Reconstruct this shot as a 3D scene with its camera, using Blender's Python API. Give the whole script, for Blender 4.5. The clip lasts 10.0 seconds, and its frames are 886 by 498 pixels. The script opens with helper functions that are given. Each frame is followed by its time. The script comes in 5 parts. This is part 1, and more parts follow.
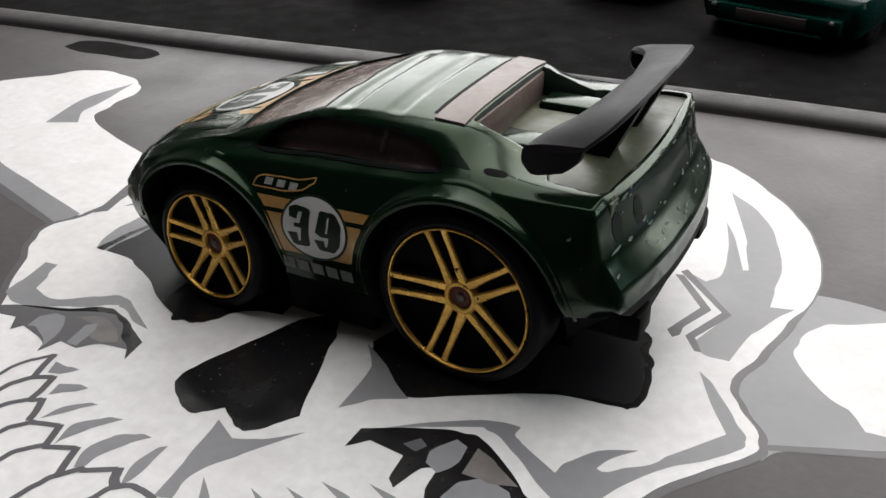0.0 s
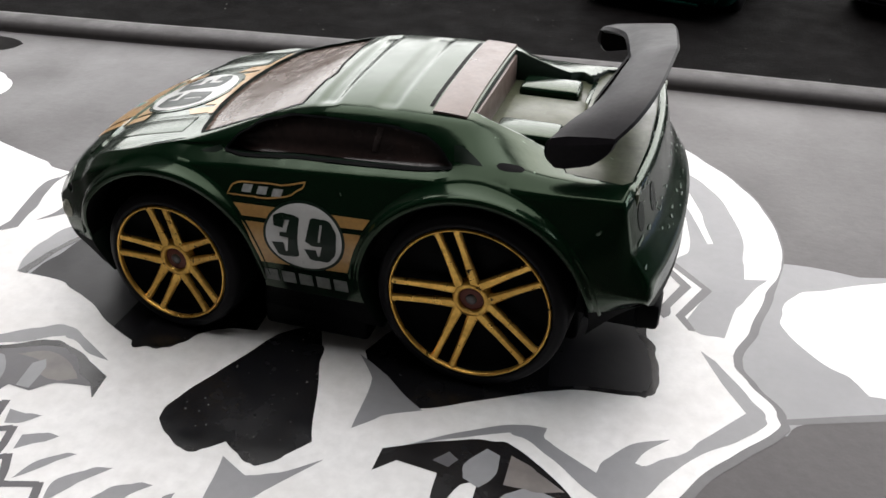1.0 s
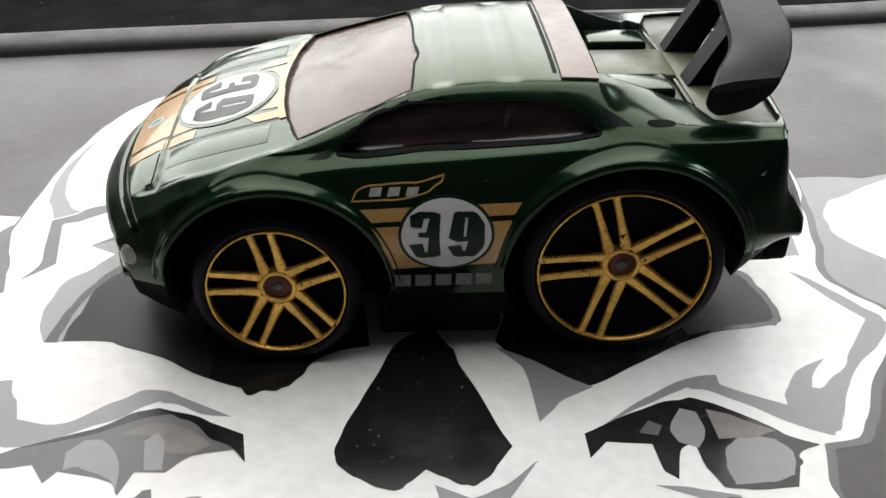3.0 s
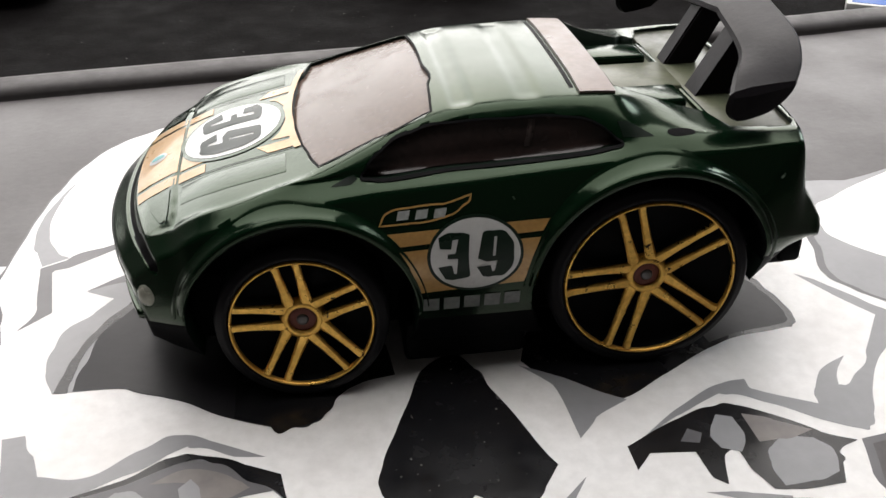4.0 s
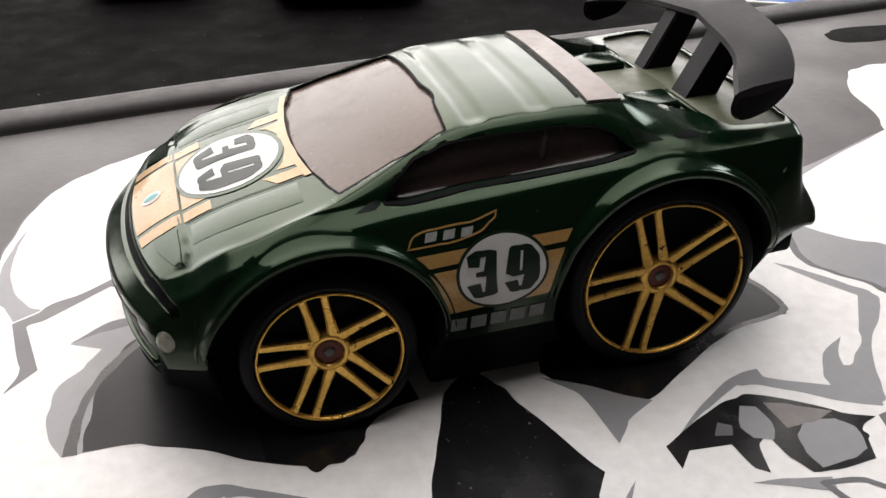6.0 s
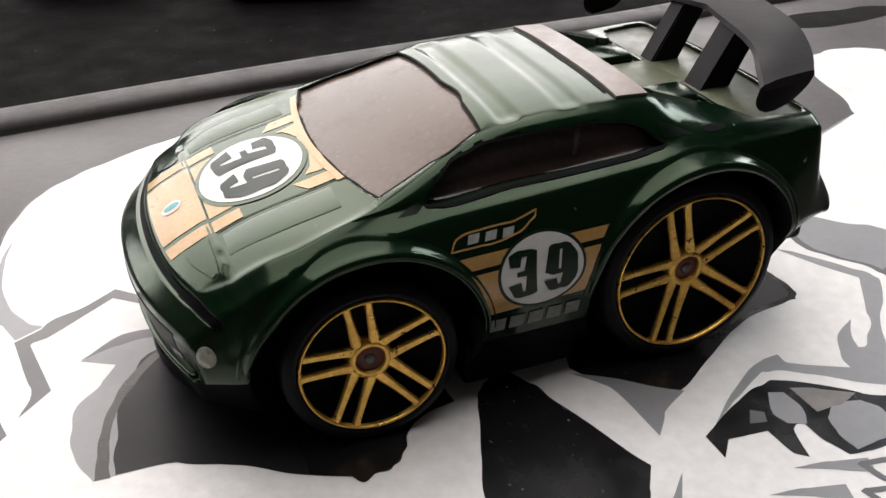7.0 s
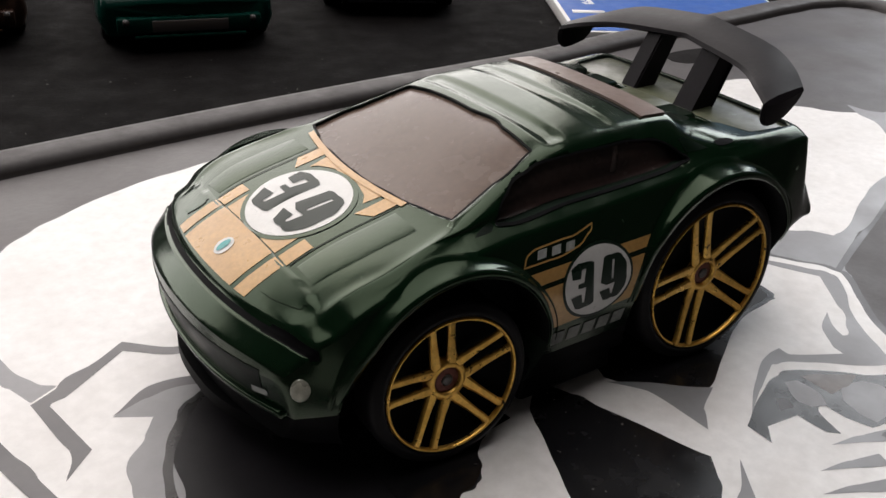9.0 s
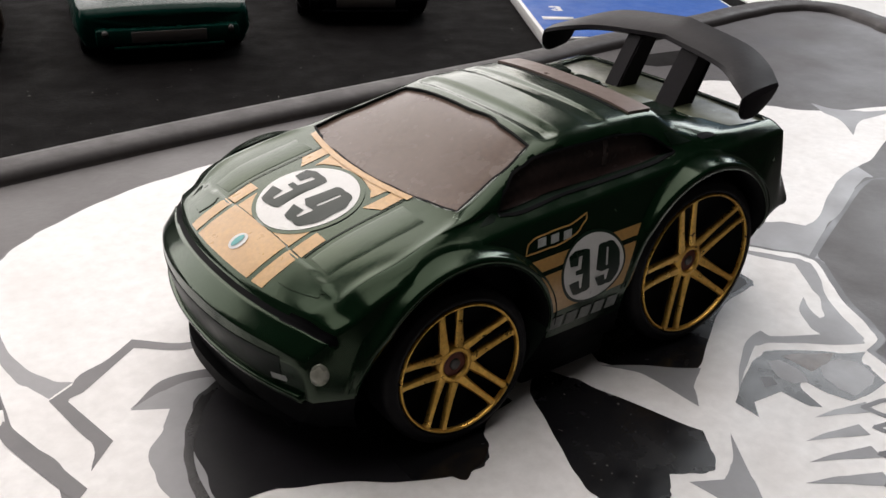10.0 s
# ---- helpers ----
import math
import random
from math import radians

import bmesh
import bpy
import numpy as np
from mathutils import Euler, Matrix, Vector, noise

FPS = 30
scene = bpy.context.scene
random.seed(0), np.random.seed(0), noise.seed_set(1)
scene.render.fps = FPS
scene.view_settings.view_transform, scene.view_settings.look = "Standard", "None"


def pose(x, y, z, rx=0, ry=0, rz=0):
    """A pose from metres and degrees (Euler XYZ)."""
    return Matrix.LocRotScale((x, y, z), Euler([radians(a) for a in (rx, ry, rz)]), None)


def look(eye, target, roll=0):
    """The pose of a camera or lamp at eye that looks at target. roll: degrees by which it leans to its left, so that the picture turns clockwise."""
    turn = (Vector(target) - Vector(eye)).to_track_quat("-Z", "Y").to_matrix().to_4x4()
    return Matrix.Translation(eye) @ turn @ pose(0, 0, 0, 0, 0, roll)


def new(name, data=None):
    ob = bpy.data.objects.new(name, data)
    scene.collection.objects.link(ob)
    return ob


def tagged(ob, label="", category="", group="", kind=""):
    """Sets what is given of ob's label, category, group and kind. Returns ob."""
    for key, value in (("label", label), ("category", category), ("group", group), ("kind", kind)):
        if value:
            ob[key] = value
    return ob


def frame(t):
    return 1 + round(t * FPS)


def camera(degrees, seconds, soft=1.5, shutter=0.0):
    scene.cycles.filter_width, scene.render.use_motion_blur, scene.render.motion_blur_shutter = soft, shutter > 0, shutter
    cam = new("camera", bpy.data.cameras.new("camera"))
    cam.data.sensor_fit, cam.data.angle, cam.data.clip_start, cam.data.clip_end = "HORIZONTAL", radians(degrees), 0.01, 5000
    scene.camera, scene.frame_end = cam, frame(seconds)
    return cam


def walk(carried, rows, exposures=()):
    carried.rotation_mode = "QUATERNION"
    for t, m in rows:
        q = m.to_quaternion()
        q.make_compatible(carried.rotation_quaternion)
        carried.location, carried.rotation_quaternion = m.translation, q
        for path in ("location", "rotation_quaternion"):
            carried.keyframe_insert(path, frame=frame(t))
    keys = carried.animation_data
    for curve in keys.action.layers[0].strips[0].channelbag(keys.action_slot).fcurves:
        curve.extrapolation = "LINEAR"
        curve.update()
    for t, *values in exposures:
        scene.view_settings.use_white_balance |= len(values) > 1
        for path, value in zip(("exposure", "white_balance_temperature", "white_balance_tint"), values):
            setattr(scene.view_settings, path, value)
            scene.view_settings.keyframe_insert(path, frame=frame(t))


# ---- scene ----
from mathutils.bvhtree import BVHTree
from mathutils.geometry import delaunay_2d_cdt

# ---------------- camera ----------------
cam = camera(51.2, 10.0, soft=1.5)
# seconds, eye in metres, turn in degrees
PATH = [
    (0, 0.04881, -0.08091, 0.05633, 60.199, 1.224, 27.975),
    (0.5, 0.04046, -0.08166, 0.05661, 59.347, 0.106, 22.831),
    (1, 0.03149, -0.082, 0.05649, 58.236, -0.707, 16.657),
    (1.5, 0.02052, -0.08322, 0.05593, 57.972, -1.024, 11.322),
    (2, 0.01377, -0.08382, 0.05564, 57.569, -1.261, 6.337),
    (2.5, 0.00251, -0.08294, 0.05595, 56.099, -1.088, 2.218),
    (3, -0.00466, -0.08131, 0.05493, 56.232, -0.473, -3.09),
    (4.5, -0.0149, -0.07871, 0.05344, 59.271, 0.195, -10.238),
    (5, -0.01681, -0.07687, 0.05342, 59.574, 0.181, -12.579),
    (5.5, -0.0206, -0.07699, 0.05342, 59.457, 0.171, -14.999),
    (7, -0.03243, -0.0719, 0.05416, 58.217, -0.446, -22.502),
    (7.5, -0.03924, -0.069, 0.05348, 58.458, -1.734, -25.977),
    (8, -0.04417, -0.068, 0.05198, 59.078, -1.926, -30.122),
    (8.5, -0.04824, -0.06544, 0.05111, 60.475, -2.148, -32.761),
    (9, -0.05136, -0.06505, 0.05233, 61.772, -2.568, -34.154),
    (9.5, -0.05484, -0.06601, 0.05203, 62.225, -2.579, -35.496),
    (10, -0.05664, -0.06659, 0.05262, 62.494, -2.488, -36.663),
]
walk(cam, [(t, pose(x, y, z, rx, ry, rz)) for t, x, y, z, rx, ry, rz in PATH],
     [(0, -0.80, 6500, 9), (0.5, -0.83, 6500, 9), (1, -0.55, 6500, 10), (1.5, -0.43, 6520, 9), (2, -0.43, 6530, 9), (2.5, -0.40, 6540, 8), (3, -0.41, 6550, 8), (4.5, -0.53, 6720, 12),
      (5, -0.59, 6750, 13), (5.5, -0.57, 6750, 13), (7, -0.53, 6700, 12), (7.5, -0.49, 6680, 12), (8.5, -0.49, 6700, 12), (9, -0.95, 6780, 13), (9.5, -0.97, 6780, 13), (10, -0.94, 6780, 13)])

# ---------------- light ----------------
world = bpy.data.worlds.new("sky")
scene.world = world
world.use_nodes = True
wn = world.node_tree.nodes
sky = wn.new("ShaderNodeTexSky")
sky.sky_type = "NISHITA"
sky.sun_disc = False
sky.sun_elevation, sky.sun_rotation = radians(42), radians(0)
wn["Background"].inputs["Strength"].default_value = 0.12
world.node_tree.links.new(sky.outputs[0], wn["Background"].inputs[0])

# daylight through the wide window and through the roof light above the table
lamp = bpy.data.lights.new("window_daylight", "AREA")
lamp.shape, lamp.size, lamp.size_y, lamp.energy, lamp.color = "RECTANGLE", 2.9, 1.5, 80.0, (1.0, 0.965, 0.932)
new("window_daylight", lamp).matrix_world = look((-0.15, 1.36, 0.95), (-0.15, 0.0, 0.85))
roof_lamp = bpy.data.lights.new("roof_light_daylight", "AREA")
roof_lamp.shape, roof_lamp.size, roof_lamp.size_y, roof_lamp.energy, roof_lamp.color = "RECTANGLE", 2.1, 1.6, 70.0, (1.0, 0.972, 0.95)
new("roof_light_daylight", roof_lamp).matrix_world = look((-0.05, 0.4, 1.94), (-0.05, 0.4, 0.0))

side_lamp = bpy.data.lights.new("side_window_daylight", "AREA")
side_lamp.shape, side_lamp.size, side_lamp.size_y, side_lamp.energy, side_lamp.color = "RECTANGLE", 0.7, 1.2, 28.0, (0.90, 0.96, 1.0)
new("side_window_daylight", side_lamp).matrix_world = look((1.96, 0.8, 1.25), (0.0, 0.8, 1.0))

# ---------------- materials ----------------


def material(name, colour, rough=0.5, metal=0.0, spread=0.12, grain=400.0, bump=0.0, bump_scale=900.0, coat=0.0, stain=None, stain_scale=60.0, spec=0.5, coat_rough=0.06, transmission=0.0, rough_spread=0.1, chips=None, chip_at=0.685, grazing=None):
    """A surface with grain and broad stains in its colour, uneven gloss and a fine relief. Scales are per metre."""
    m = bpy.data.materials.new(name)
    m.use_nodes = True
    t = m.node_tree
    n, l = t.nodes, t.links
    b = n["Principled BSDF"]
    where = n.new("ShaderNodeTexCoord")

    def cloud(scale, detail=4.0, rough_=0.6):
        c = n.new("ShaderNodeTexNoise")
        c.inputs["Scale"].default_value, c.inputs["Detail"].default_value, c.inputs["Roughness"].default_value = scale, detail, rough_
        l.new(where.outputs["Object"], c.inputs["Vector"])
        return c.outputs["Fac"]

    def ramp(source, low, high, a=0.3, z=0.7):
        r = n.new("ShaderNodeMapRange")
        r.inputs["From Min"].default_value, r.inputs["From Max"].default_value = a, z
        r.inputs["To Min"].default_value, r.inputs["To Max"].default_value = low, high
        l.new(source, r.inputs["Value"])
        return r.outputs["Result"]

    def mix(kind, a, c, f):
        x = n.new("ShaderNodeMix")
        x.data_type, x.blend_type = "RGBA", kind
        for value, slot in ((f, 0), (a, 6), (c, 7)):
            if isinstance(value, (float, int)):
                x.inputs[slot].default_value = value
            elif isinstance(value, tuple):
                x.inputs[slot].default_value = (*value[:3], 1.0)
            else:
                l.new(value, x.inputs[slot])
        return x.outputs[2]

    fine, broad = cloud(grain), cloud(stain_scale, 3.0)
    c = mix("MULTIPLY", colour, ramp(fine, 1.0 - spread, 1.0 + spread), 1.0)
    c = mix("MIX", c, stain or tuple(v * 0.8 for v in colour), ramp(broad, 0.0, 0.55, 0.42, 0.75))
    if chips:
        c = mix("MIX", c, chips, ramp(cloud(650.0, 6.0, 0.7), 0.0, 1.0, chip_at, chip_at + 0.015))
    l.new(c, b.inputs["Base Color"])
    l.new(ramp(cloud(stain_scale * 2.3), max(0.02, rough - rough_spread), min(1.0, rough + rough_spread)), b.inputs["Roughness"])
    b.inputs["Metallic"].default_value = metal
    b.inputs["Specular IOR Level"].default_value = spec
    if grazing is not None:
        facing = n.new("ShaderNodeLayerWeight")
        facing.inputs["Blend"].default_value = 0.5
        l.new(ramp(facing.outputs["Facing"], spec, grazing, 0.18, 0.46), b.inputs["Specular IOR Level"])
    b.inputs["Coat Weight"].default_value = coat
    b.inputs["Coat Roughness"].default_value = coat_rough
    b.inputs["Transmission Weight"].default_value = transmission
    if bump:
        k = n.new("ShaderNodeBump")
        k.inputs["Strength"].default_value, k.inputs["Distance"].default_value = bump, 0.0002
        l.new(cloud(bump_scale, 5.0), k.inputs["Height"])
        l.new(k.outputs[0], b.inputs["Normal"])
    return m


PAINT = material("green_enamel", (0.0012, 0.0072, 0.0028), 0.17, 0.0, 0.15, 3000, 0.16, 230, stain=(0.0018, 0.0100, 0.0040), stain_scale=120, spec=0.22, rough_spread=0.08, chips=(0.16, 0.20, 0.16), grazing=0.46)
PAINT.node_tree.nodes["Principled BSDF"].inputs["Specular Tint"].default_value = (0.74, 1.0, 0.67, 1.0)
BLACK = material("black_plastic", (0.0022, 0.0022, 0.0026), 0.5, spec=0.04, spread=0.2, grain=2500, bump=0.1, bump_scale=2500)
RUBBER = material("tyre_plastic", (0.0055, 0.005, 0.0062), 0.5, spec=0.12, spread=0.2, grain=2000, bump=0.1, bump_scale=2000)
WING = material("charcoal_plastic", (0.0095, 0.0083, 0.0098), 0.42, spec=0.06, grazing=0.13, spread=0.15, grain=2500, bump=0.08, bump_scale=1800)
GOLD = material("gold_plating", (0.70, 0.42, 0.10), 0.34, 0.85, 0.2, 2500, 0.06, 1200, stain=(0.368, 0.184, 0.0276), stain_scale=500, chips=(0.010, 0.007, 0.004), chip_at=0.62)
HUB = material("brown_hub", (0.11, 0.020, 0.010), 0.45, 0.3, 0.2, 3000)
AXLE = material("steel_axle", (0.12, 0.115, 0.115), 0.4, 0.9, 0.1, 3000)
# one smoked plastic; tones follow how light falls, side panes coloured for shade
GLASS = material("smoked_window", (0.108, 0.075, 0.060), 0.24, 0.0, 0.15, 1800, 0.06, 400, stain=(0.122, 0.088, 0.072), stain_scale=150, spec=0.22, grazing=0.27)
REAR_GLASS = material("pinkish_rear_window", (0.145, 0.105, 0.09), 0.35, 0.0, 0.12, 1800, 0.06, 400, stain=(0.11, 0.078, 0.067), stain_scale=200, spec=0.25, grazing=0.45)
SHADED_GLASS = material("shaded_smoked_window", (0.020, 0.013, 0.012), 0.2, 0.0, 0.3, 1800, 0.10, 500, stain=(0.040, 0.023, 0.020), stain_scale=230, spec=0.3)
PILLAR = material("brown_pillar", (0.034, 0.024, 0.022), 0.3, spread=0.2, grain=1800)
OCHRE = material("ochre_print", (0.385, 0.215, 0.065), 0.35, 0.1, 0.15, 2500, 0.05, 500, coat=0.3, stain=(0.310, 0.165, 0.046), stain_scale=250)
WHITE = material("white_print", (0.51, 0.51, 0.50), 0.35, spread=0.05, grain=2500, coat=0.3, stain=(0.45, 0.45, 0.44), stain_scale=250)
DIGIT = material("dark_green_print", (0.005, 0.014, 0.008), 0.35, spread=0.15, grain=2500, spec=0.2)
FADED = material("faded_white_print", (0.288, 0.296, 0.288), 0.4, spread=0.2, grain=2500, stain=(0.176, 0.184, 0.176), stain_scale=700)
LETTER = material("grey_print", (0.13, 0.135, 0.13), 0.45, spread=0.25, grain=2500, stain=(0.07, 0.075, 0.07), stain_scale=700)
TEAL = material("teal_print", (0.05, 0.30, 0.30), 0.4, spread=0.2, grain=3000)
SILVER = material("silver_lens", (0.30, 0.30, 0.25), 0.30, 0.3, 0.15, 3000, 0.2, 1500)
SEAM = material("panel_gap", (0.004, 0.010, 0.006), 0.6, spread=0.2, grain=3000, spec=0.1)
PALE_GREEN = material("pale_green_enamel", (0.070, 0.078, 0.046), 0.38, 0.0, 0.25, 1500, 0.1, 300, stain=(0.105, 0.108, 0.070), stain_scale=260, spec=0.4, chips=(0.16, 0.20, 0.16), grazing=0.46)
# colour for shade in recesses that are drawn flat
RECESS_SHADE = material("dark_green_recess_shade", (0.0015, 0.0060, 0.0028), 0.4, spread=0.3, grain=1500, spec=0.08, bump=0.1, bump_scale=500)
LAMP_RED = material("dark_lamp_socket", (0.002, 0.008, 0.004), 0.3, spread=0.2, grain=3000, spec=0.12, chips=(0.16, 0.20, 0.16))

# ---------------- helpers of this scene ----------------
MM = 0.001


def mono(pairs):
    """A curve through (place, value) pairs that does not overshoot."""
    xs, ys = np.array(pairs[0::2], float), np.array(pairs[1::2], float)
    h, d = np.diff(xs), np.diff(ys) / np.diff(xs)
    m = np.zeros_like(ys)
    m[0], m[-1] = d[0], d[-1]
    for i in range(1, len(xs) - 1):
        if d[i - 1] * d[i] > 0:
            w1, w2 = 2 * h[i] + h[i - 1], h[i] + 2 * h[i - 1]
            m[i] = (w1 + w2) / (w1 / d[i - 1] + w2 / d[i])

    def at(x):
        i = int(np.clip(np.searchsorted(xs, x) - 1, 0, len(xs) - 2))
        s = min(max((x - xs[i]) / h[i], 0.0), 1.0)
        return float(ys[i] * (1 + 2 * s) * (1 - s) ** 2 + h[i] * m[i] * s * (1 - s) ** 2 + ys[i + 1] * s * s * (3 - 2 * s) + h[i] * m[i + 1] * s * s * (s - 1))
    return at


def mesh_of(bm, name, mat, smooth=True):
    me = bpy.data.meshes.new(name)
    for f in bm.faces:
        f.smooth = smooth
    bm.to_mesh(me)
    bm.free()
    if mat:
        me.materials.append(mat)
    return me


def part(name, bm, mat, parent, label="", smooth=True):
    """Links a bmesh as one mesh object under a thing or a part."""
    ob = new(name, mesh_of(bm, name, mat, smooth))
    ob.parent = parent
    if label:
        ob["label"] = label
    return ob


def thing(name, label, category, group="", place=None, kind=""):
    ob = new(name)
    if place is not None:
        ob.matrix_world = place
    return tagged(ob, label, category, group, kind)


def sharp(bm, degrees=25):
    """Keeps the edges of hard-edged parts crisp under smooth shading."""
    bm.normal_update()
    for e in bm.edges:
        if len(e.link_faces) == 2 and e.calc_face_angle(0) > radians(degrees):
            e.smooth = False
    return bm


def box(x0, x1, y0, y1, z0, z1, bevel=0.0, unit=MM, segments=2):
    bm = bmesh.new()
    bmesh.ops.create_cube(bm, size=1)
    for v in bm.verts:
        v.co = Vector(((x0 + x1) / 2 + v.co.x * (x1 - x0), (y0 + y1) / 2 + v.co.y * (y1 - y0), (z0 + z1) / 2 + v.co.z * (z1 - z0)))
    if bevel:
        bmesh.ops.bevel(bm, geom=list(bm.edges), offset=bevel, segments=segments, profile=0.5, affect="EDGES")
    bmesh.ops.scale(bm, vec=(unit, unit, unit), verts=bm.verts)
    return bm


def join(*parts):
    bm = bmesh.new()
    for p in parts:
        me = bpy.data.meshes.new("tmp")
        p.to_mesh(me)
        p.free()
        bm.from_mesh(me)
        bpy.data.meshes.remove(me)
    return bm


def lathe(profile, steps=64, unit=MM):
    """Turns (radius, height) pairs round the y axis; height runs along -y."""
    bm = bmesh.new()
    rings = []
    for r, h in profile:
        if r < 1e-6:
            rings.append([bm.verts.new((0, -h * unit, 0))])
        else:
            rings.append([bm.verts.new((r * unit * math.cos(2 * math.pi * i / steps), -h * unit, r * unit * math.sin(2 * math.pi * i / steps))) for i in range(steps)])
    for a, b in zip(rings, rings[1:]):
        for i in range(steps):
            j = (i + 1) % steps
            if len(a) == 1 and len(b) > 1:
                bm.faces.new((a[0], b[j], b[i]))
            elif len(b) == 1 and len(a) > 1:
                bm.faces.new((a[i], a[j], b[0]))
            elif len(a) > 1:
                bm.faces.new((a[i], a[j], b[j], b[i]))
    bmesh.ops.recalc_face_normals(bm, faces=bm.faces)
    return bm


def rounded(points, turn=48, steps=6, closed=True):
    """A soft outline through the points; corners sharper than the given turn stay corners."""
    p = [Vector(q) for q in zip(points[0::2], points[1::2])]
    n = len(p)
    out = []
    corner = []
    for i in range(n):
        a, b = p[i] - p[i - 1], p[(i + 1) % n] - p[i]
        corner.append((not closed and i in (0, n - 1)) or a.length * b.length == 0 or a.angle(b) > radians(turn))
    for i in range(n if closed else n - 1):
        j = (i + 1) % n
        a, b = p[i], p[j]
        ta = (b - a) if corner[i] else (b - p[i - 1]) / 2
        tb = (b - a) if corner[j] else (p[(j + 2) % n] - a) / 2
        if corner[i] and corner[j]:
            out.append(a)
            continue
        for k in range(steps):
            s = k / steps
            out.append(a * (1 + 2 * s) * (1 - s) ** 2 + ta * s * (1 - s) ** 2 + b * s * s * (3 - 2 * s) + tb * s * s * (s - 1))
    if not closed:
        out.append(p[-1])
    return out


def sheet(outline, z, unit=MM, thick=0.0):
    """A flat print with the given outline at the height z; thick: it gets a rim that goes down by that much."""
    pts = [Vector((v.x, v.y)) for v in outline]
    n = len(pts)
    co, _, faces, *_ = delaunay_2d_cdt(pts, [(i, (i + 1) % n) for i in range(n)], [], 1, 1e-5)
    bm = bmesh.new()
    vs = [bm.verts.new((c.x * unit, c.y * unit, z * unit)) for c in co]
    for f in faces:
        try:
            bm.faces.new([vs[i] for i in f])
        except ValueError:
            pass
    bmesh.ops.recalc_face_normals(bm, faces=bm.faces)
    for f in list(bm.faces):
        f.normal_update()
        if f.normal.z < 0:
            f.normal_flip()
    if thick:
        got = bmesh.ops.extrude_edge_only(bm, edges=[e for e in bm.edges if e.is_boundary])
        bmesh.ops.translate(bm, vec=(0, 0, -thick * unit), verts=[v for v in got["geom"] if isinstance(v, bmesh.types.BMVert)])
    return bm


def band(line, width, closed=False):
    """The outline of a band of that width along a line of points."""
    p = [Vector(q) for q in line]
    left, right = [], []
    for i, q in enumerate(p):
        d = (p[min(i + 1, len(p) - 1)] - p[max(i - 1, 0)]).normalized()
        o = Vector((-d.y, d.x)) * width / 2
        left.append(q + o)
        right.append(q - o)
    return left + right[::-1]


# ---------------- the room round the table ----------------
ROOM = material("grey_wall_paint", (0.07, 0.067, 0.064), 0.9, spread=0.05, grain=40, stain=(0.06, 0.057, 0.055), stain_scale=2)
FLOOR = material("brown_floor", (0.10, 0.07, 0.05), 0.6, spread=0.2, grain=30, stain_scale=3)
TABLE = material("dark_table", (0.018, 0.017, 0.016), 0.5, spread=0.2, grain=300, bump=0.2, bump_scale=800)


def slab(name, x0, x1, y0, y1, z0, z1, mat, label, category, kind="structure"):
    ob = new(name, mesh_of(box(x0, x1, y0, y1, z0, z1, unit=1.0), name, mat, False))
    return tagged(ob, label, category, "", kind)


slab("floor", -2, 2, -2, 1.4, -0.86, -0.76, FLOOR, "plain dark brown floor under the table", "floor")
slab("ceiling", -2, 2, -2, -0.45, 1.95, 2.05, ROOM, "plain grey ceiling with a roof light over the table", "ceiling")
slab("ceiling_window_side", -2, 2, 1.25, 1.5, 1.95, 2.05, ROOM, "plain grey ceiling beside the roof light", "ceiling")
slab("ceiling_west", -2, -1.15, -0.45, 1.25, 1.95, 2.05, ROOM, "plain grey ceiling beside the roof light", "ceiling")
slab("ceiling_east", 1.05, 2, -0.45, 1.25, 1.95, 2.05, ROOM, "plain grey ceiling beside the roof light", "ceiling")
slab("wall_south", -2, 2, -2.1, -2, -0.76, 1.95, ROOM, "plain grey painted wall behind the camera", "wall")
slab("wall_west", -2.1, -2, -2, 1.4, -0.76, 1.95, ROOM, "plain grey painted side wall", "wall")
slab("wall_east", 2, 2.1, -2, 0.25, -0.76, 1.95, ROOM, "plain grey painted side wall", "wall")
slab("wall_east_lower", 2, 2.1, 0.25, 1.4, -0.76, 0.38, ROOM, "plain wall below the side window", "wall")
slab("wall_north_lower", -2, 2, 1.4, 1.5, -0.76, 0.18, ROOM, "plain wall below the wide window", "wall")
slab("wall_north_pier_west", -2, -1.62, 1.4, 1.5, 0.18, 1.95, ROOM, "plain wall beside the wide window", "wall")
slab("wall_north_pier_east", 1.32, 2, 1.4, 1.5, 0.18, 1.95, ROOM, "plain wall beside the wide window", "wall")
slab("wall_north_upper", -1.62, 1.32, 1.4, 1.5, 1.72, 1.95, ROOM, "plain wall above the wide window", "wall")
table = thing("table", "plain dark table under the printed lid", "table", kind="structure")
part("tabletop", box(-0.6, 0.6, -0.45, 0.75, -0.045, -0.0116, 0.004, unit=1.0), TABLE, table, "plain dark tabletop", smooth=False)
for x in (-0.55, 0.55):
    for y in (-0.40, 0.70):
        part("leg", box(x - 0.025, x + 0.025, y - 0.025, y + 0.025, -0.76, -0.045, 0.004, unit=1.0), TABLE, table, smooth=False)

